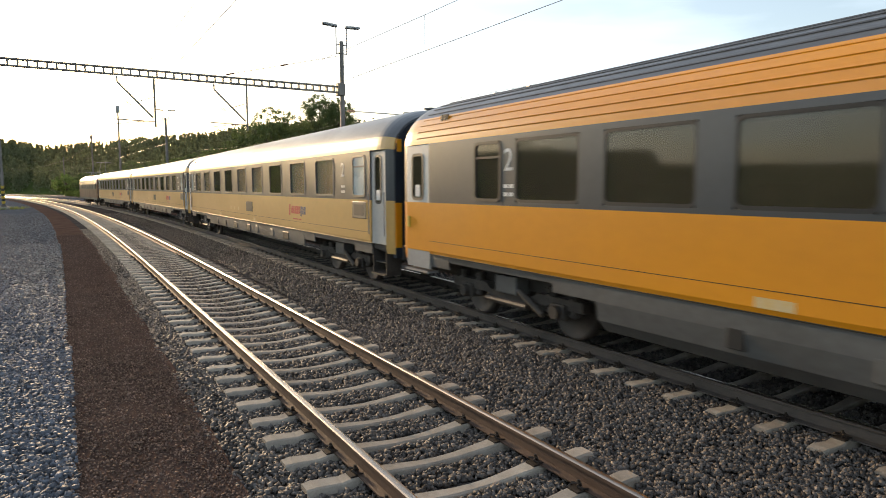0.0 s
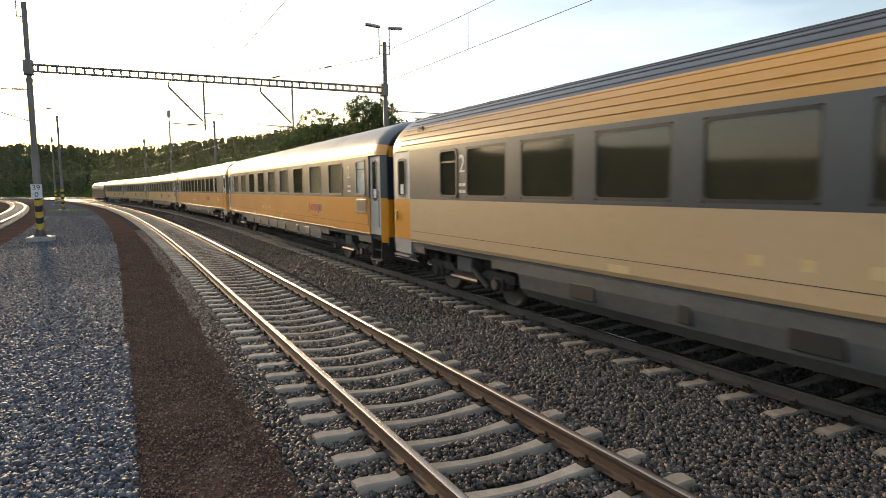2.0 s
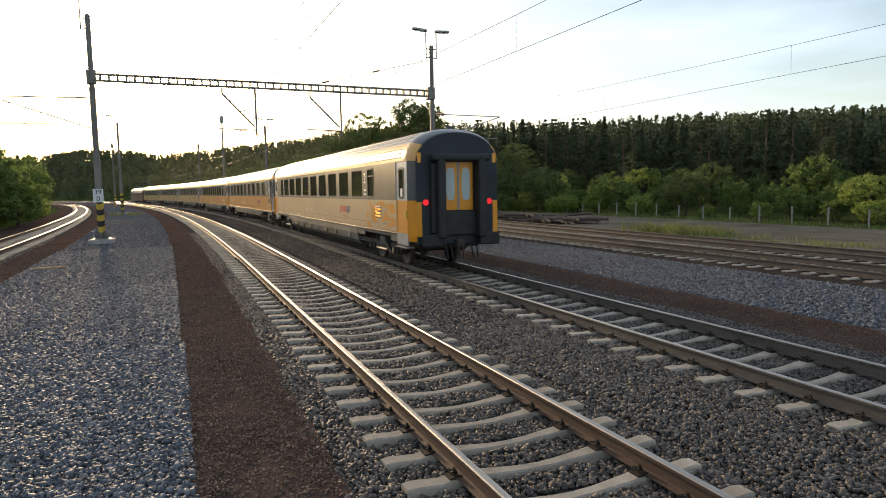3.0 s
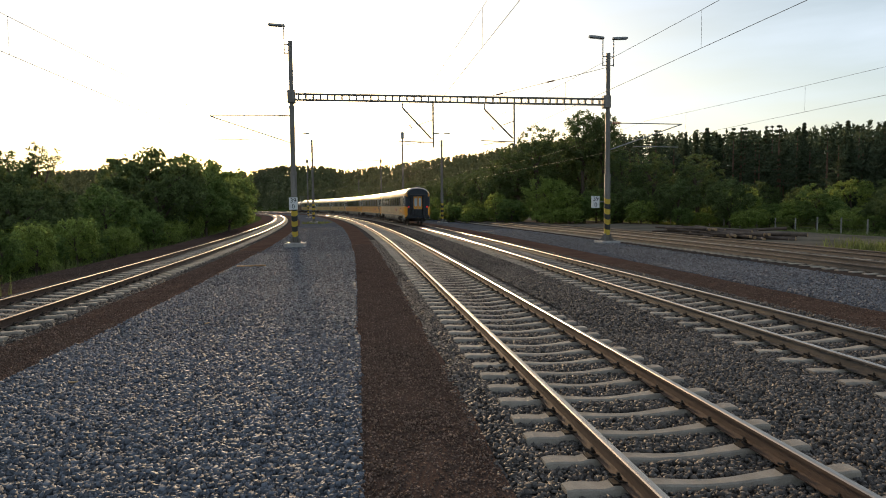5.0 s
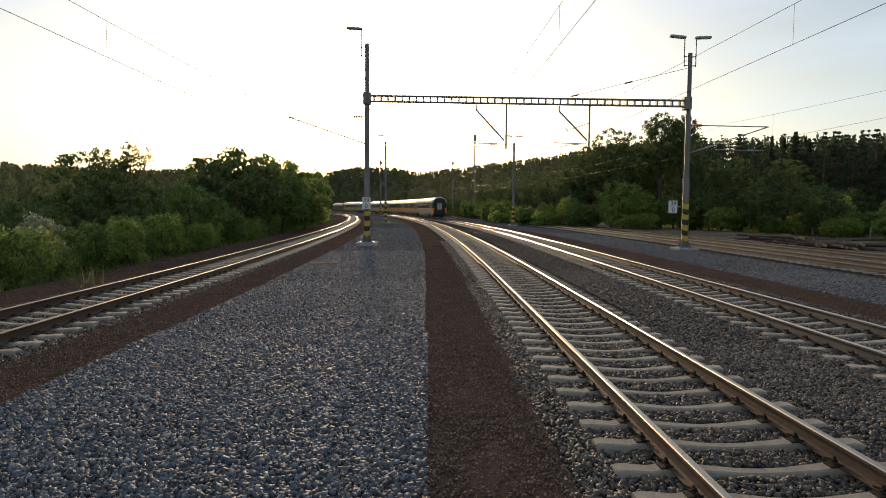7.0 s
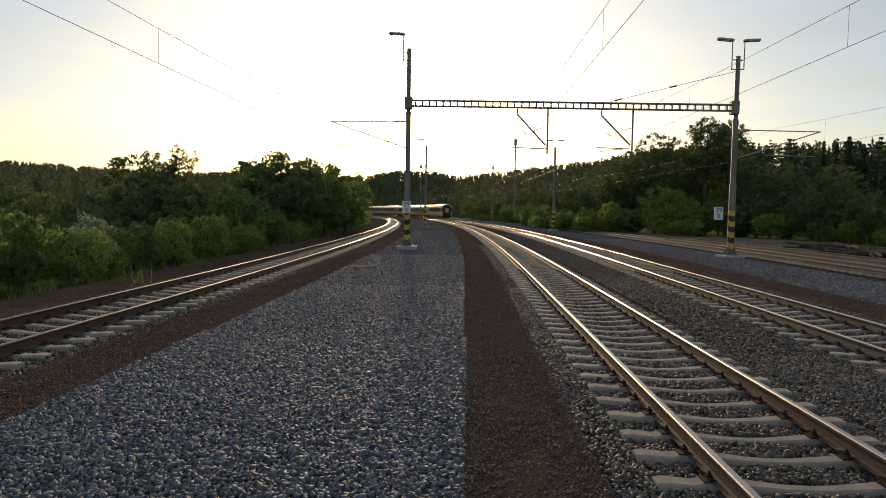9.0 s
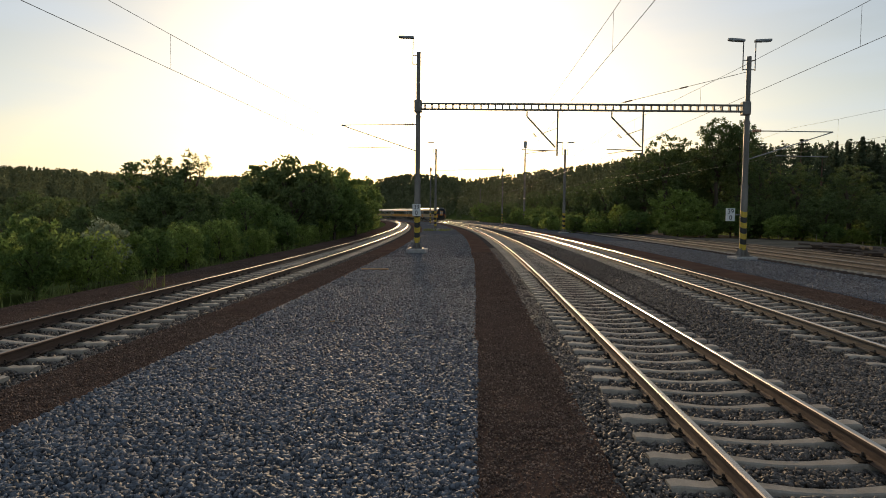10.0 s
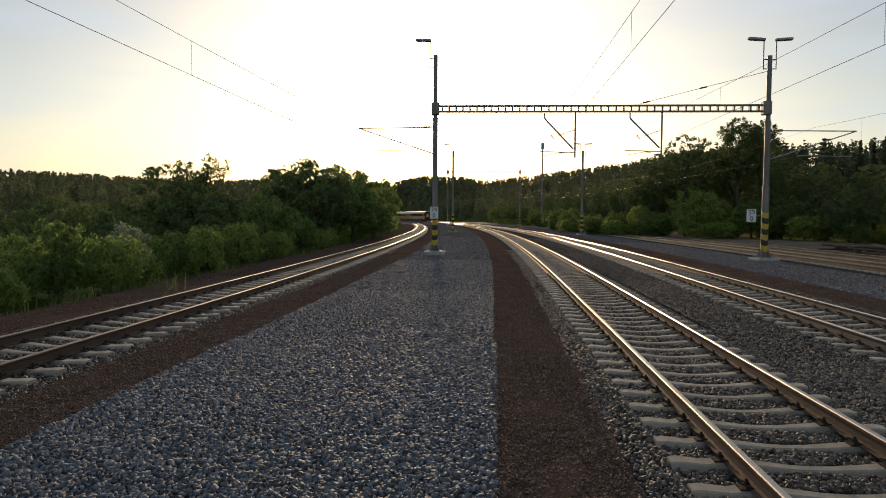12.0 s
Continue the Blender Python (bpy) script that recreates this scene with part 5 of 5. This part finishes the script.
def lone_shoots(parent, seed, base, top, n, leaf):
    """Thin bare-stemmed shoots standing out of a crown, with small leaf tufts."""
    rng = np.random.default_rng(seed)
    bm = bmesh.new()
    cs = []
    for k in range(n):
        a = rng.uniform(0, 2 * math.pi)
        r = base[1] * rng.uniform(0.1, 0.75)
        p = Vector((math.cos(a) * r, math.sin(a) * r, base[0]))
        e = p + Vector((math.cos(a) * r * 0.7 + rng.uniform(-0.3, 0.3), math.sin(a) * r * 0.7, (top - base[0]) * rng.uniform(0.55, 1.0)))
        tube(bm, p, e, 0.04, 0.012, seg=5)
        for q in (0.45, 0.6, 0.75, 0.9, 1.0):
            c = p.lerp(e, q)
            for s in (-1, 1):
                f = c + Vector((s * rng.uniform(0.1, 0.4), rng.uniform(-0.3, 0.3), rng.uniform(0.0, 0.2)))
                tube(bm, c, f, 0.012, 0.006, seg=3, caps=False)
                cs.append(tuple(f))
    part("shoot", bm, M["bark"], parent)
    ob = new("shoot_leaves", quads_mesh("shoot_leaves", leaf_quads(rng, cs, np.full(len(cs), 0.17), 12, 0.085), leaf))
    ob.parent = parent


def build_plants():
    rnd = random.Random(7)
    bushes = Grove([
        broadleaf("bush", 2.4, 1.35, 1, M["leaf_light"], "light green leafy bush at the edge of the dirt verge", 120, 46, 0.075, 0.05, "bush", False),
        broadleaf("bush", 2.7, 1.2, 2, M["leaf"], "green leafy shrub with uneven shoots", 110, 46, 0.078, 0.05, "bush", False),
        broadleaf("bush", 2.1, 1.45, 3, M["leaf_light"], "broad yellow-green shrub on the verge", 120, 46, 0.072, 0.05, "bush", False),
    ])
    silver = Grove([broadleaf("bush", 2.6, 1.1, 4, M["leaf_silver"], "silvery grey-green shrub with upright shoots", 110, 46, 0.075, 0.05, "bush", False)])
    trees = Grove([
        broadleaf("tree", 6.0, 2.9, 11, M["leaf"], "rounded green tree with dense crown", 170, 52, 0.125, 0.10),
        broadleaf("tree", 6.0, 2.6, 12, M["leaf_dark"], "dark green tree with loose crown", 160, 52, 0.125, 0.10),
        broadleaf("tree", 6.0, 3.1, 13, M["leaf_light"], "bright green willow-like tree", 190, 52, 0.115, 0.06),
    ])
    tall = Grove([
        broadleaf("tree", 14.0, 3.1, 41, M["leaf_dark"], "tall dark tree with a rounded airy crown", 330, 44, 0.12, 0.42),
        broadleaf("tree", 14.0, 3.6, 42, M["leaf_dark"], "tall dark leafy tree with a lumpy crown", 380, 44, 0.125, 0.15),
    ])
    # left verge: shrubs in front, taller growth behind
    y = 10.5
    while y < 120:
        u = -12.9 - rnd.uniform(0, 1.1)
        s = rnd.uniform(0.6, 1.0) * (1.0 if y < 40 else 1.25)
        bushes.add(rnd.randrange(3), lx(u, y), y, s * 1.12, rnd.uniform(0, 360), rnd.uniform(0.68, 0.92))
        if y < 60 and rnd.random() < 0.6:
            bushes.add(rnd.randrange(3), lx(u - 2.2, y), y + 0.7, s * rnd.uniform(0.9, 1.2), rnd.uniform(0, 360), 1.1)
        y += rnd.uniform(1.7, 3.0) if y < 45 else 3.2
    for x, yy, s in ((-13.8, 23.0, 0.98), (-14.4, 23.6, 0.8)):
        silver.add(0, x, yy, s, rnd.uniform(0, 360), 0.8)
    for x, yy, s, k in ((-19.2, 37, 0.90, 1), (-16.9, 34.5, 0.66, 1), (-22.5, 33, 0.56, 1), (-25.5, 38, 0.58, 1), (-15.4, 42, 0.66, 0), (-18.2, 57, 1.17, 1), (-15.9, 54, 1.16, 1), (-21.5, 58, 0.72, 1),
                        (-14.8, 63, 1.16, 0), (-16.5, 70, 1.2, 1), (-15.2, 78, 1.15, 0), (-17.5, 88, 1.1, 1), (-19.5, 100, 1.1, 0), (-22, 112, 1.1, 1), (-27, 26, 0.52, 1), (-23, 24, 0.48, 1),
                        (-31, 31, 0.56, 1), (-29, 44, 0.6, 1), (-36, 42, 0.62, 1), (-25, 50, 0.72, 1), (-20.5, 27, 0.5, 1), (-34, 24, 0.55, 1), (-17.8, 29, 0.5, 1), (-27, 132, 1.1, 0), (-33, 152, 1.1, 1), (-40, 172, 1.2, 0),
                        (-13.6, 59.5, 0.8, 0), (-12.8, 66, 0.7, 0), (-43, 60, 0.75, 1), (-35, 62, 0.7, 1), (-50, 52, 0.8, 1)):
        trees.add(k, x, yy, s * 1.16, rnd.uniform(0, 360))
    ragged = broadleaf("tree", 5.6, 2.4, 51, M["leaf_dark"], "dark tree with ragged bare shoots above its crown", 130, 52, 0.12, 0.1)
    lone_shoots(ragged, 52, (4.6, 2.2), 6.5, 11, M["leaf_dark"])
    ragged.matrix_basis = pose(-17.7, 37.4, float(hill(-17.7, 37.4)), 0, 0, 40)
    # right: bushes and young trees behind the fence, with gaps between them
    y = 6.0
    while y < 150:
        u = 42.5 + rnd.uniform(0, 2.5)
        k = rnd.choice((0, 2, 0, 2, 1))
        trees.add(k, lx(u, y), y, rnd.choice((0.36, 0.5, 0.58, 0.75)), rnd.uniform(0, 360), rnd.uniform(0.85, 1.1))
        bushes.add(rnd.randrange(3), lx(u - 1.4, y + 1.4), y + 1.4, rnd.uniform(0.5, 1.1), rnd.uniform(0, 360), 1.1)
        if rnd.random() < 0.65:
            trees.add(rnd.choice((1, 0, 2)), lx(u + 5.5, y + 2), y + 2, rnd.uniform(0.6, 0.9), rnd.uniform(0, 360))
        y += rnd.uniform(2.6, 4.2)
    # the tall pair and its neighbours beyond the lamp mast
    for x, yy, h, k, w in ((29.8, 83.5, 15.4, 0, 0.95), (32.1, 83.0, 15.0, 0, 0.9), (23.6, 84, 13.6, 1, 0.95), (26.2, 86, 13.2, 1, 0.9), (21.4, 86.5, 11.8, 1, 0.9), (19.4, 88.5, 9.4, 1, 0.9),
                           (28.2, 89, 10.5, 1, 1.0), (33.5, 80, 9.8, 1, 1.0), (36, 76, 9.2, 1, 1.0), (38.5, 70, 8.6, 1, 1.0), (31, 88, 10.5, 1, 1.0), (18.3, 96, 8.6, 1, 1.0), (17.3, 106, 8.4, 1, 1.0), (16.2, 118, 8.2, 1, 1.0),
                           (14.4, 130, 8.0, 1, 1.0), (12.4, 146, 8.4, 1, 1.0)):
        tall.add(k, x, yy, h / 14.0, rnd.uniform(0, 360), w * 14.0 / h * min(1.0, h / 11))
    # the willow and the light trees at their feet
    for x, yy, s, k, w in ((23.4, 79, 1.04, 2, 1.12), (25.2, 78, 0.8, 2, 1.1), (17.6, 82, 0.72, 2, 0.75), (15.4, 86, 0.6, 0, 1.0), (13.4, 92, 0.55, 0, 1.1), (29, 77, 0.8, 0, 1.1), (32, 74, 0.85, 1, 1.1), (35, 68, 0.9, 1, 1.1), (12.0, 104, 0.7, 0, 1.1), (11.2, 116, 0.75, 0, 1.1),
                           (10.6, 128, 0.7, 0, 1.1), (9.0, 142, 0.8, 0, 1.1), (8, 160, 1.0, 1, 1.1), (5, 178, 1.1, 1, 1.1), (1, 196, 1.1, 0, 1.1), (37.5, 62, 0.9, 1, 1.0)):
        trees.add(k, x, yy, s, rnd.uniform(0, 360), w)
        bushes.add(rnd.randrange(3), x + rnd.uniform(-1.5, 1.5), yy - 2.6, rnd.uniform(0.8, 1.3), rnd.uniform(0, 360), 1.3)
        bushes.add(rnd.randrange(3), x + rnd.uniform(1.5, 3.0), yy - 1.6, rnd.uniform(0.8, 1.2), rnd.uniform(0, 360), 1.3)
    # forest edge on the slope
    wood = Grove([
        conifer("pine", 12, 21, "tall dark pine with bare reddish trunk", True),
        conifer("spruce", 12, 22, "dark spruce with drooping branches", False),
        conifer("pine", 12, 23, "slender dark pine with ragged top", True),
        conifer("spruce", 12, 24, "slim pointed dark spruce", False),
    ])
    y = -10.0
    while y < 150:
        for row in range(4):
            u = 51 + row * 4.6 + rnd.uniform(-2.2, 2.2)
            yy = y + rnd.uniform(-1.5, 1.5)
            x = lx(u, yy)
            h = canopy(x, yy) * rnd.choice((0.82, 0.88, 0.93, 0.97, 1.0, 1.04))
            wood.add(rnd.choice((0, 2, 2, 0, 1, 3)), x, yy, max(4.0, h) / 12, rnd.uniform(0, 360), rnd.uniform(0.95, 1.3))
        y += 2.9 if y < 90 else 4.5


def sprays(rng, x, y, h, pine, n, size):
    """Leaf or needle sprays of one far tree."""
    q = rng.random(n) ** 0.8
    reach = h * (0.21 * np.sqrt(np.maximum(0.0, 1 - (1.6 * q - 0.6) ** 2)) if not pine else 0.19 * (1 - q) + 0.012) * rng.uniform(0.5, 1.1, n)
    a = rng.uniform(0, 2 * math.pi, n)
    c = np.stack([x + reach * np.cos(a), y + reach * np.sin(a), float(hill(x, y)) + h * (0.08 + 0.90 * q)], 1)
    return leaf_quads(rng, c, np.full(n, size * 0.4), 1, size, 1.0, 0.5)


def far_woods():
    """Wooded hills: thousands of trees in one mesh, crest and slope."""
    rng = np.random.default_rng(5)
    qs = []
    for k in range(5200):
        b = radians(rng.uniform(-47, 20))
        foot, crest = np.interp(math.degrees(b), BEARING, FOOT), np.interp(math.degrees(b), BEARING, CREST)
        d = foot + (crest + 12 - foot) * rng.random() ** 0.75
        x, y = d * math.sin(b), d * math.cos(b)
        pine = rng.random() < 0.75
        h = min(rng.uniform(6, 10.5), canopy(x, y) * rng.uniform(0.9, 1.06))
        if h > 2.5:
            qs.append(sprays(rng, x, y, h, pine, 85, 0.0013 * d + 0.12))
    tagged(new("far_woods", quads_mesh("far_woods", np.concatenate(qs), M["far_wood"])), "mixed woods covering the distant hills", "woods", kind="stuff")


def slope_forest():
    """The forest behind the first rows of trees, in one mesh."""
    rng = np.random.default_rng(15)
    qs = []
    for k in range(1500):
        b = radians(rng.uniform(12, 75))
        foot, crest = np.interp(math.degrees(b), BEARING, FOOT), np.interp(math.degrees(b), BEARING, CREST)
        d = foot + 12 + (crest - foot) * rng.random()
        x, y = d * math.sin(b), d * math.cos(b)
        h = min(rng.uniform(7, 11), canopy(x, y) * rng.uniform(0.85, 1.07))
        qs.append(sprays(rng, x, y, h, rng.random() < 0.7, 150, 0.28))
    tagged(new("slope_forest", quads_mesh("slope_forest", np.concatenate(qs), M["needle"])), "dense dark conifer forest on the slope behind the yard", "forest", kind="stuff")


def grass_patch(name, spots, label, seed=3, h=0.35):
    """Blades in tufts."""
    rng = np.random.default_rng(seed)
    q = []
    for x, y, z, r, n, hh in spots:
        a = rng.uniform(0, 2 * math.pi, n)
        d = r * np.sqrt(rng.random(n))
        p = np.stack([x + d * np.cos(a), y + d * np.sin(a), np.full(n, z)], 1)
        t = rng.uniform(0, 2 * math.pi, n)
        w = np.stack([np.cos(t), np.sin(t), 0 * t], 1) * 0.012 * (1 + d[:, None])
        top = p + np.stack([rng.normal(0, 0.25, n) * hh, rng.normal(0, 0.25, n) * hh, hh * rng.uniform(0.5, 1.2, n)], 1)
        q.append(np.stack([p - w, p + w, top + w * 0.25, top - w * 0.25], 1))
    tagged(new(name, quads_mesh(name, np.concatenate(q), M["grass_blade"])), label, "grass", kind="stuff")


def build_grass():
    rnd = random.Random(4)
    spots = []
    for k in range(520):
        y = rnd.uniform(4, 110)
        u = rnd.uniform(34.6, 42)
        spots.append((lx(u, y), y, -0.36, 0.5, 26, rnd.uniform(0.12, 0.4)))
    for k in range(150):
        y = rnd.choice((rnd.uniform(8, 22), rnd.uniform(22, 30), rnd.gauss(26.5, 1.6)))
        u = rnd.uniform(23.0, 25.6)
        spots.append((lx(u, y), y, -0.1, 0.5, 26, rnd.uniform(0.08, 0.22) if y < 24 else rnd.uniform(0.2, 0.65)))
    for k in range(150):
        y = rnd.uniform(9, 90)
        spots.append((lx(-11.9 - rnd.uniform(0, 1.5), y), y, -0.6, 0.4, 26, rnd.uniform(0.3, 0.8)))
    for k in range(4):
        spots.append((-10.3 + rnd.uniform(-0.3, 0.3), 19 + rnd.uniform(-0.6, 0.9), -0.1, 0.08, 6, 0.5))
    for k in range(26):
        spots.append((-6.0 + rnd.uniform(-1.6, 1.8), 91 + rnd.uniform(-3, 3), -0.05, 0.5, 22, 0.3))
    grass_patch("grass", spots, "long green and yellow grass along the verges")


build_plants()
slope_forest()
far_woods()
build_grass()


# ---- fence, timber, hut ----
def fence():
    t = thing("wire_fence", "leaning concrete posts strung with wire before the bushes", "fence")
    rnd = random.Random(2)
    tops = []
    for k in range(30):
        y = 8 + 2.7 * k
        x = lx(39.3, y)
        z = float(hill(x, y))
        bm = bmesh.new()
        box(bm, x - 0.045, x + 0.045, y - 0.045, y + 0.045, z - 0.2, z + 1.15 + rnd.uniform(-0.15, 0.15), 0.01)
        part("post", bm, M["post_grey"], t)
        tops.append(Vector((x, y, z)))
    for h in (0.35, 0.7, 1.05):
        for a, b in zip(tops, tops[1:]):
            bm = bmesh.new()
            tube(bm, a + Vector((0, 0, h)), b + Vector((0, 0, h)), 0.006, seg=4, caps=False)
            part("strand", bm, M["wire"], t)


def timber():
    rnd = random.Random(9)
    bm = bmesh.new()
    tube(bm, (-2.4, 0, 0), (0, 0.02, 0.02), 0.11, 0.10, seg=8, caps=False)
    tube(bm, (0, 0.02, 0.02), (2.4, 0, 0), 0.10, 0.08, seg=8, caps=False)
    me = finish("log", bm, M["log_bark"])
    bm = bmesh.new()
    tube(bm, (-2.41, 0, 0), (-2.40, 0, 0), 0.108, seg=8)
    thick_end = finish("cut_end", bm, M["log_end"])
    bm = bmesh.new()
    tube(bm, (2.40, 0, 0), (2.41, 0, 0), 0.078, seg=8)
    thin_end = finish("cut_end", bm, M["log_end"])
    for k in range(46):
        layer = 0 if k < 20 else 1 if k < 35 else 2
        y = rnd.uniform(38.8, 46.0) if layer < 2 else rnd.uniform(41, 45.5)
        x = 24.9 + (y - 42) * -0.22 + rnd.uniform(-0.9, 0.9)
        o = tagged(new("log", me), "dark felled log lying in a loose pile by the loop", "log", "felled logs")
        o.matrix_basis = pose(x, y, 0.03 + 0.19 * layer, rnd.uniform(0, 360), rnd.uniform(-3, 3), rnd.uniform(70, 145))
        for data in (thick_end, thin_end):
            e = new("cut_end", data)
            e.parent = o
            e["label"] = "pale sawn end"


def hut():
    t = thing("relay_hut", "small pale plaster relay hut with a flat roof", "hut")
    t.matrix_basis = pose(12.0, 138, -0.1, 0, 0, 8)
    bm = bmesh.new()
    box(bm, -0.9, 0.9, -0.7, 0.7, 0, 1.9)
    part("wall", bm, M["plaster"], t)
    bm = bmesh.new()
    box(bm, -1.05, 1.05, -0.85, 0.85, 1.9, 2.05, 0.02)
    part("roof", bm, M["roof_grey"], t)
    bm = bmesh.new()
    box(bm, -0.4, 0.35, -0.73, -0.69, 0.05, 1.65)
    part("door", bm, M["door_grey"], t)


def loose_bits():
    bm = bmesh.new()
    box(bm, -0.55, 0.55, -0.05, 0.05, 0, 0.06, 0.01)
    o = tagged(part("plank", bm, M["log_end"]), "short pale plank lying on the crushed stone", "plank")
    o.matrix_basis = pose(-4.5, 26.3, -0.03, 0, 0, 6)
    for k, (x, y) in enumerate(((-4.2, 9.3), (-3.4, 13.5), (-2.2, 7.4))):
        bm = bmesh.new()
        tube(bm, (0, 0, 0), (0.11, 0.02, 0.0), 0.014, 0.01, seg=6)
        o = tagged(part("wood_scrap", bm, M["log_end"]), "pale wood scrap on the crushed stone", "wood scrap", "scraps")
        o.matrix_basis = pose(x, y, 0.0, 0, 0, 40 * k)


fence()
timber()
hut()
loose_bits()


# ---- crushed stone ----
BEDDED = ((TRACK0, 8.0), (TRACK1, 6.40), (TRACK2, 5.27))     # sleepers stand clear of the stones


def stones(name, areas, size, material, label, seed):
    """Angular stones lying on the bed: areas of (u0, u1, y0, y1, level, stones per square metre)."""
    rng = np.random.default_rng(seed)
    cube = np.array([(-1, -1, -1), (1, -1, -1), (1, 1, -1), (-1, 1, -1), (-1, -1, 1), (1, -1, 1), (1, 1, 1), (-1, 1, 1)], float)
    faces = np.array([(0, 3, 2, 1), (4, 5, 6, 7), (0, 1, 5, 4), (1, 2, 6, 5), (2, 3, 7, 6), (3, 0, 4, 7)])
    vs, n = [], 0
    for u0, u1, y0, y1, z, dens in areas:
        m = int((u1 - u0) * (y1 - y0) * dens)
        u, y = rng.uniform(u0, u1, m), rng.uniform(y0, y1, m)
        clear = np.ones(m, bool)
        for c, phase in BEDDED:
            clear &= (abs(u - c) > 1.31) | (abs((y - phase + 0.3) % 0.6 - 0.3) > 0.115)
        u, y = u[clear], y[clear]
        m = len(u)
        s = size * rng.uniform(0.55, 1.35, (m, 1, 1)) * rng.uniform(0.55, 1.2, (m, 1, 3))
        p = cube[None] * rng.uniform(0.45, 1.0, (m, 8, 3)) * s
        a, b = rng.uniform(0, 2 * math.pi, m), rng.uniform(-0.9, 0.9, m)
        ca, sa, cb, sb = np.cos(a), np.sin(a), np.cos(b), np.sin(b)
        x1 = p[..., 0]
        y1_ = p[..., 1] * cb[:, None] - p[..., 2] * sb[:, None]
        z1 = p[..., 1] * sb[:, None] + p[..., 2] * cb[:, None]
        xr = x1 * ca[:, None] - y1_ * sa[:, None]
        yr = x1 * sa[:, None] + y1_ * ca[:, None]
        cx = u - np.array([float(bend(a_, b_)) for a_, b_ in zip(u, y)]) if y1 > 20 else u
        vs.append(np.stack([xr + cx[:, None], yr + y[:, None], z1 + z + rng.uniform(-0.004, 0.014, (m, 1))], -1).reshape(-1, 3))
        n += m
    v = np.concatenate(vs).astype(np.float32)
    f = (faces[None] + (np.arange(n) * 8)[:, None, None]).reshape(-1, 4).astype(np.int32)
    me = bpy.data.meshes.new(name)
    me.vertices.add(len(v))
    me.vertices.foreach_set("co", v.ravel())
    me.loops.add(f.size)
    me.loops.foreach_set("vertex_index", f.ravel())
    me.polygons.add(len(f))
    me.polygons.foreach_set("loop_start", np.arange(0, f.size, 4, dtype=np.int32))
    me.update(calc_edges=True)
    me.materials.append(material)
    tagged(new(name, me), label, "gravel", kind="stuff")


stones("crushed_stone", [(-5.2, -0.35, 3.5, 12, -0.045, 1000), (-5.15, -0.4, 12, 20, -0.045, 620), (-5.15, -0.4, 20, 34, -0.045, 300), (-5.1, -0.45, 34, 75, -0.045, 80), (10.7, 14.9, 6, 24, -0.045, 300), (10.7, 14.9, 24, 60, -0.045, 100)], 0.027, M["stone_grey"],
       "loose blue-grey crushed stones between the tracks", 31)
stones("ballast_stone", [(0.80, 1.3, 3.0, 20, -0.07, 700), (0.82, 1.3, 20, 45, -0.07, 200), (1.2, 4.0, 2.5, 12, -0.064, 1000), (1.2, 4.0, 12, 24, -0.064, 550), (3.85, 4.3, 2.0, 14, -0.075, 850), (4.1, 6.05, 2.0, 11, -0.045, 900), (4.1, 6.05, 11, 24, -0.045, 380), (4.1, 6.05, 24, 42, -0.045, 150), (6.0, 9.15, 2.0, 11, -0.064, 850), (6.0, 9.15, 11, 22, -0.066, 400), (6.0, 9.15, 22, 45, -0.068, 170),
                         (-9.8, -6.4, 7, 24, -0.064, 380), (-9.8, -6.4, 24, 45, -0.064, 100), (0.8, 3.9, 24, 45, -0.066, 220), (4.1, 6.05, 42, 70, -0.045, 60)], 0.024, M["stone_brown"], "angular grey-brown ballast stones between the sleepers", 32)
stones("path_grit", [(-0.42, 0.84, 3.5, 11, -0.043, 1200), (-0.44, 0.85, 11, 18, -0.043, 600), (-0.44, 0.85, 18, 40, -0.043, 300), (-6.4, -5.1, 5, 14, -0.043, 800), (-6.4, -5.1, 14, 36, -0.043, 300), (9.2, 10.6, 5, 24, -0.05, 300), (-11.6, -9.8, 8, 30, -0.085, 260)], 0.0105, M["grit_brown"], "fine dark brown grit of the footpaths", 33)


# ---- what moves: the train runs along the main track ----
LINE_Y = np.arange(-120.0, 460.0, 0.5)
LINE_X = TRACK2 - bend(TRACK2, LINE_Y)
LINE_S = np.concatenate([[0.0], np.cumsum(np.hypot(np.diff(LINE_X), np.diff(LINE_Y)))]) - 120.0


def rail_point(s):
    """The point s metres along the main track."""
    return Vector((float(np.interp(s, LINE_S, LINE_X)), float(np.interp(s, LINE_S, LINE_Y)), RAIL_TOP))


# seconds, and how far along the line the rear of the train is
REAR = [(0.0, -65.0), (0.5, -51.6), (1.0, -37.9), (1.5, -24.25), (2.0, -10.4), (2.5, 2.8), (3.0, 16.8), (3.5, 29.6)]
REAR += [(4.0 + 0.5 * k, 29.6 + 13.15 * (k + 1)) for k in range(17)]


def motions():
    for vehicle, ahead in TRAIN:
        rows = []
        for t, rear in REAR:
            a, b = rail_point(rear + ahead - 9.2), rail_point(rear + ahead + 9.2)
            c = (a + b) / 2
            rows.append((t, pose(c.x, c.y, c.z, 0, 0, math.degrees(math.atan2(a.x - b.x, b.y - a.y)))))
        walk(vehicle, rows)


motions()
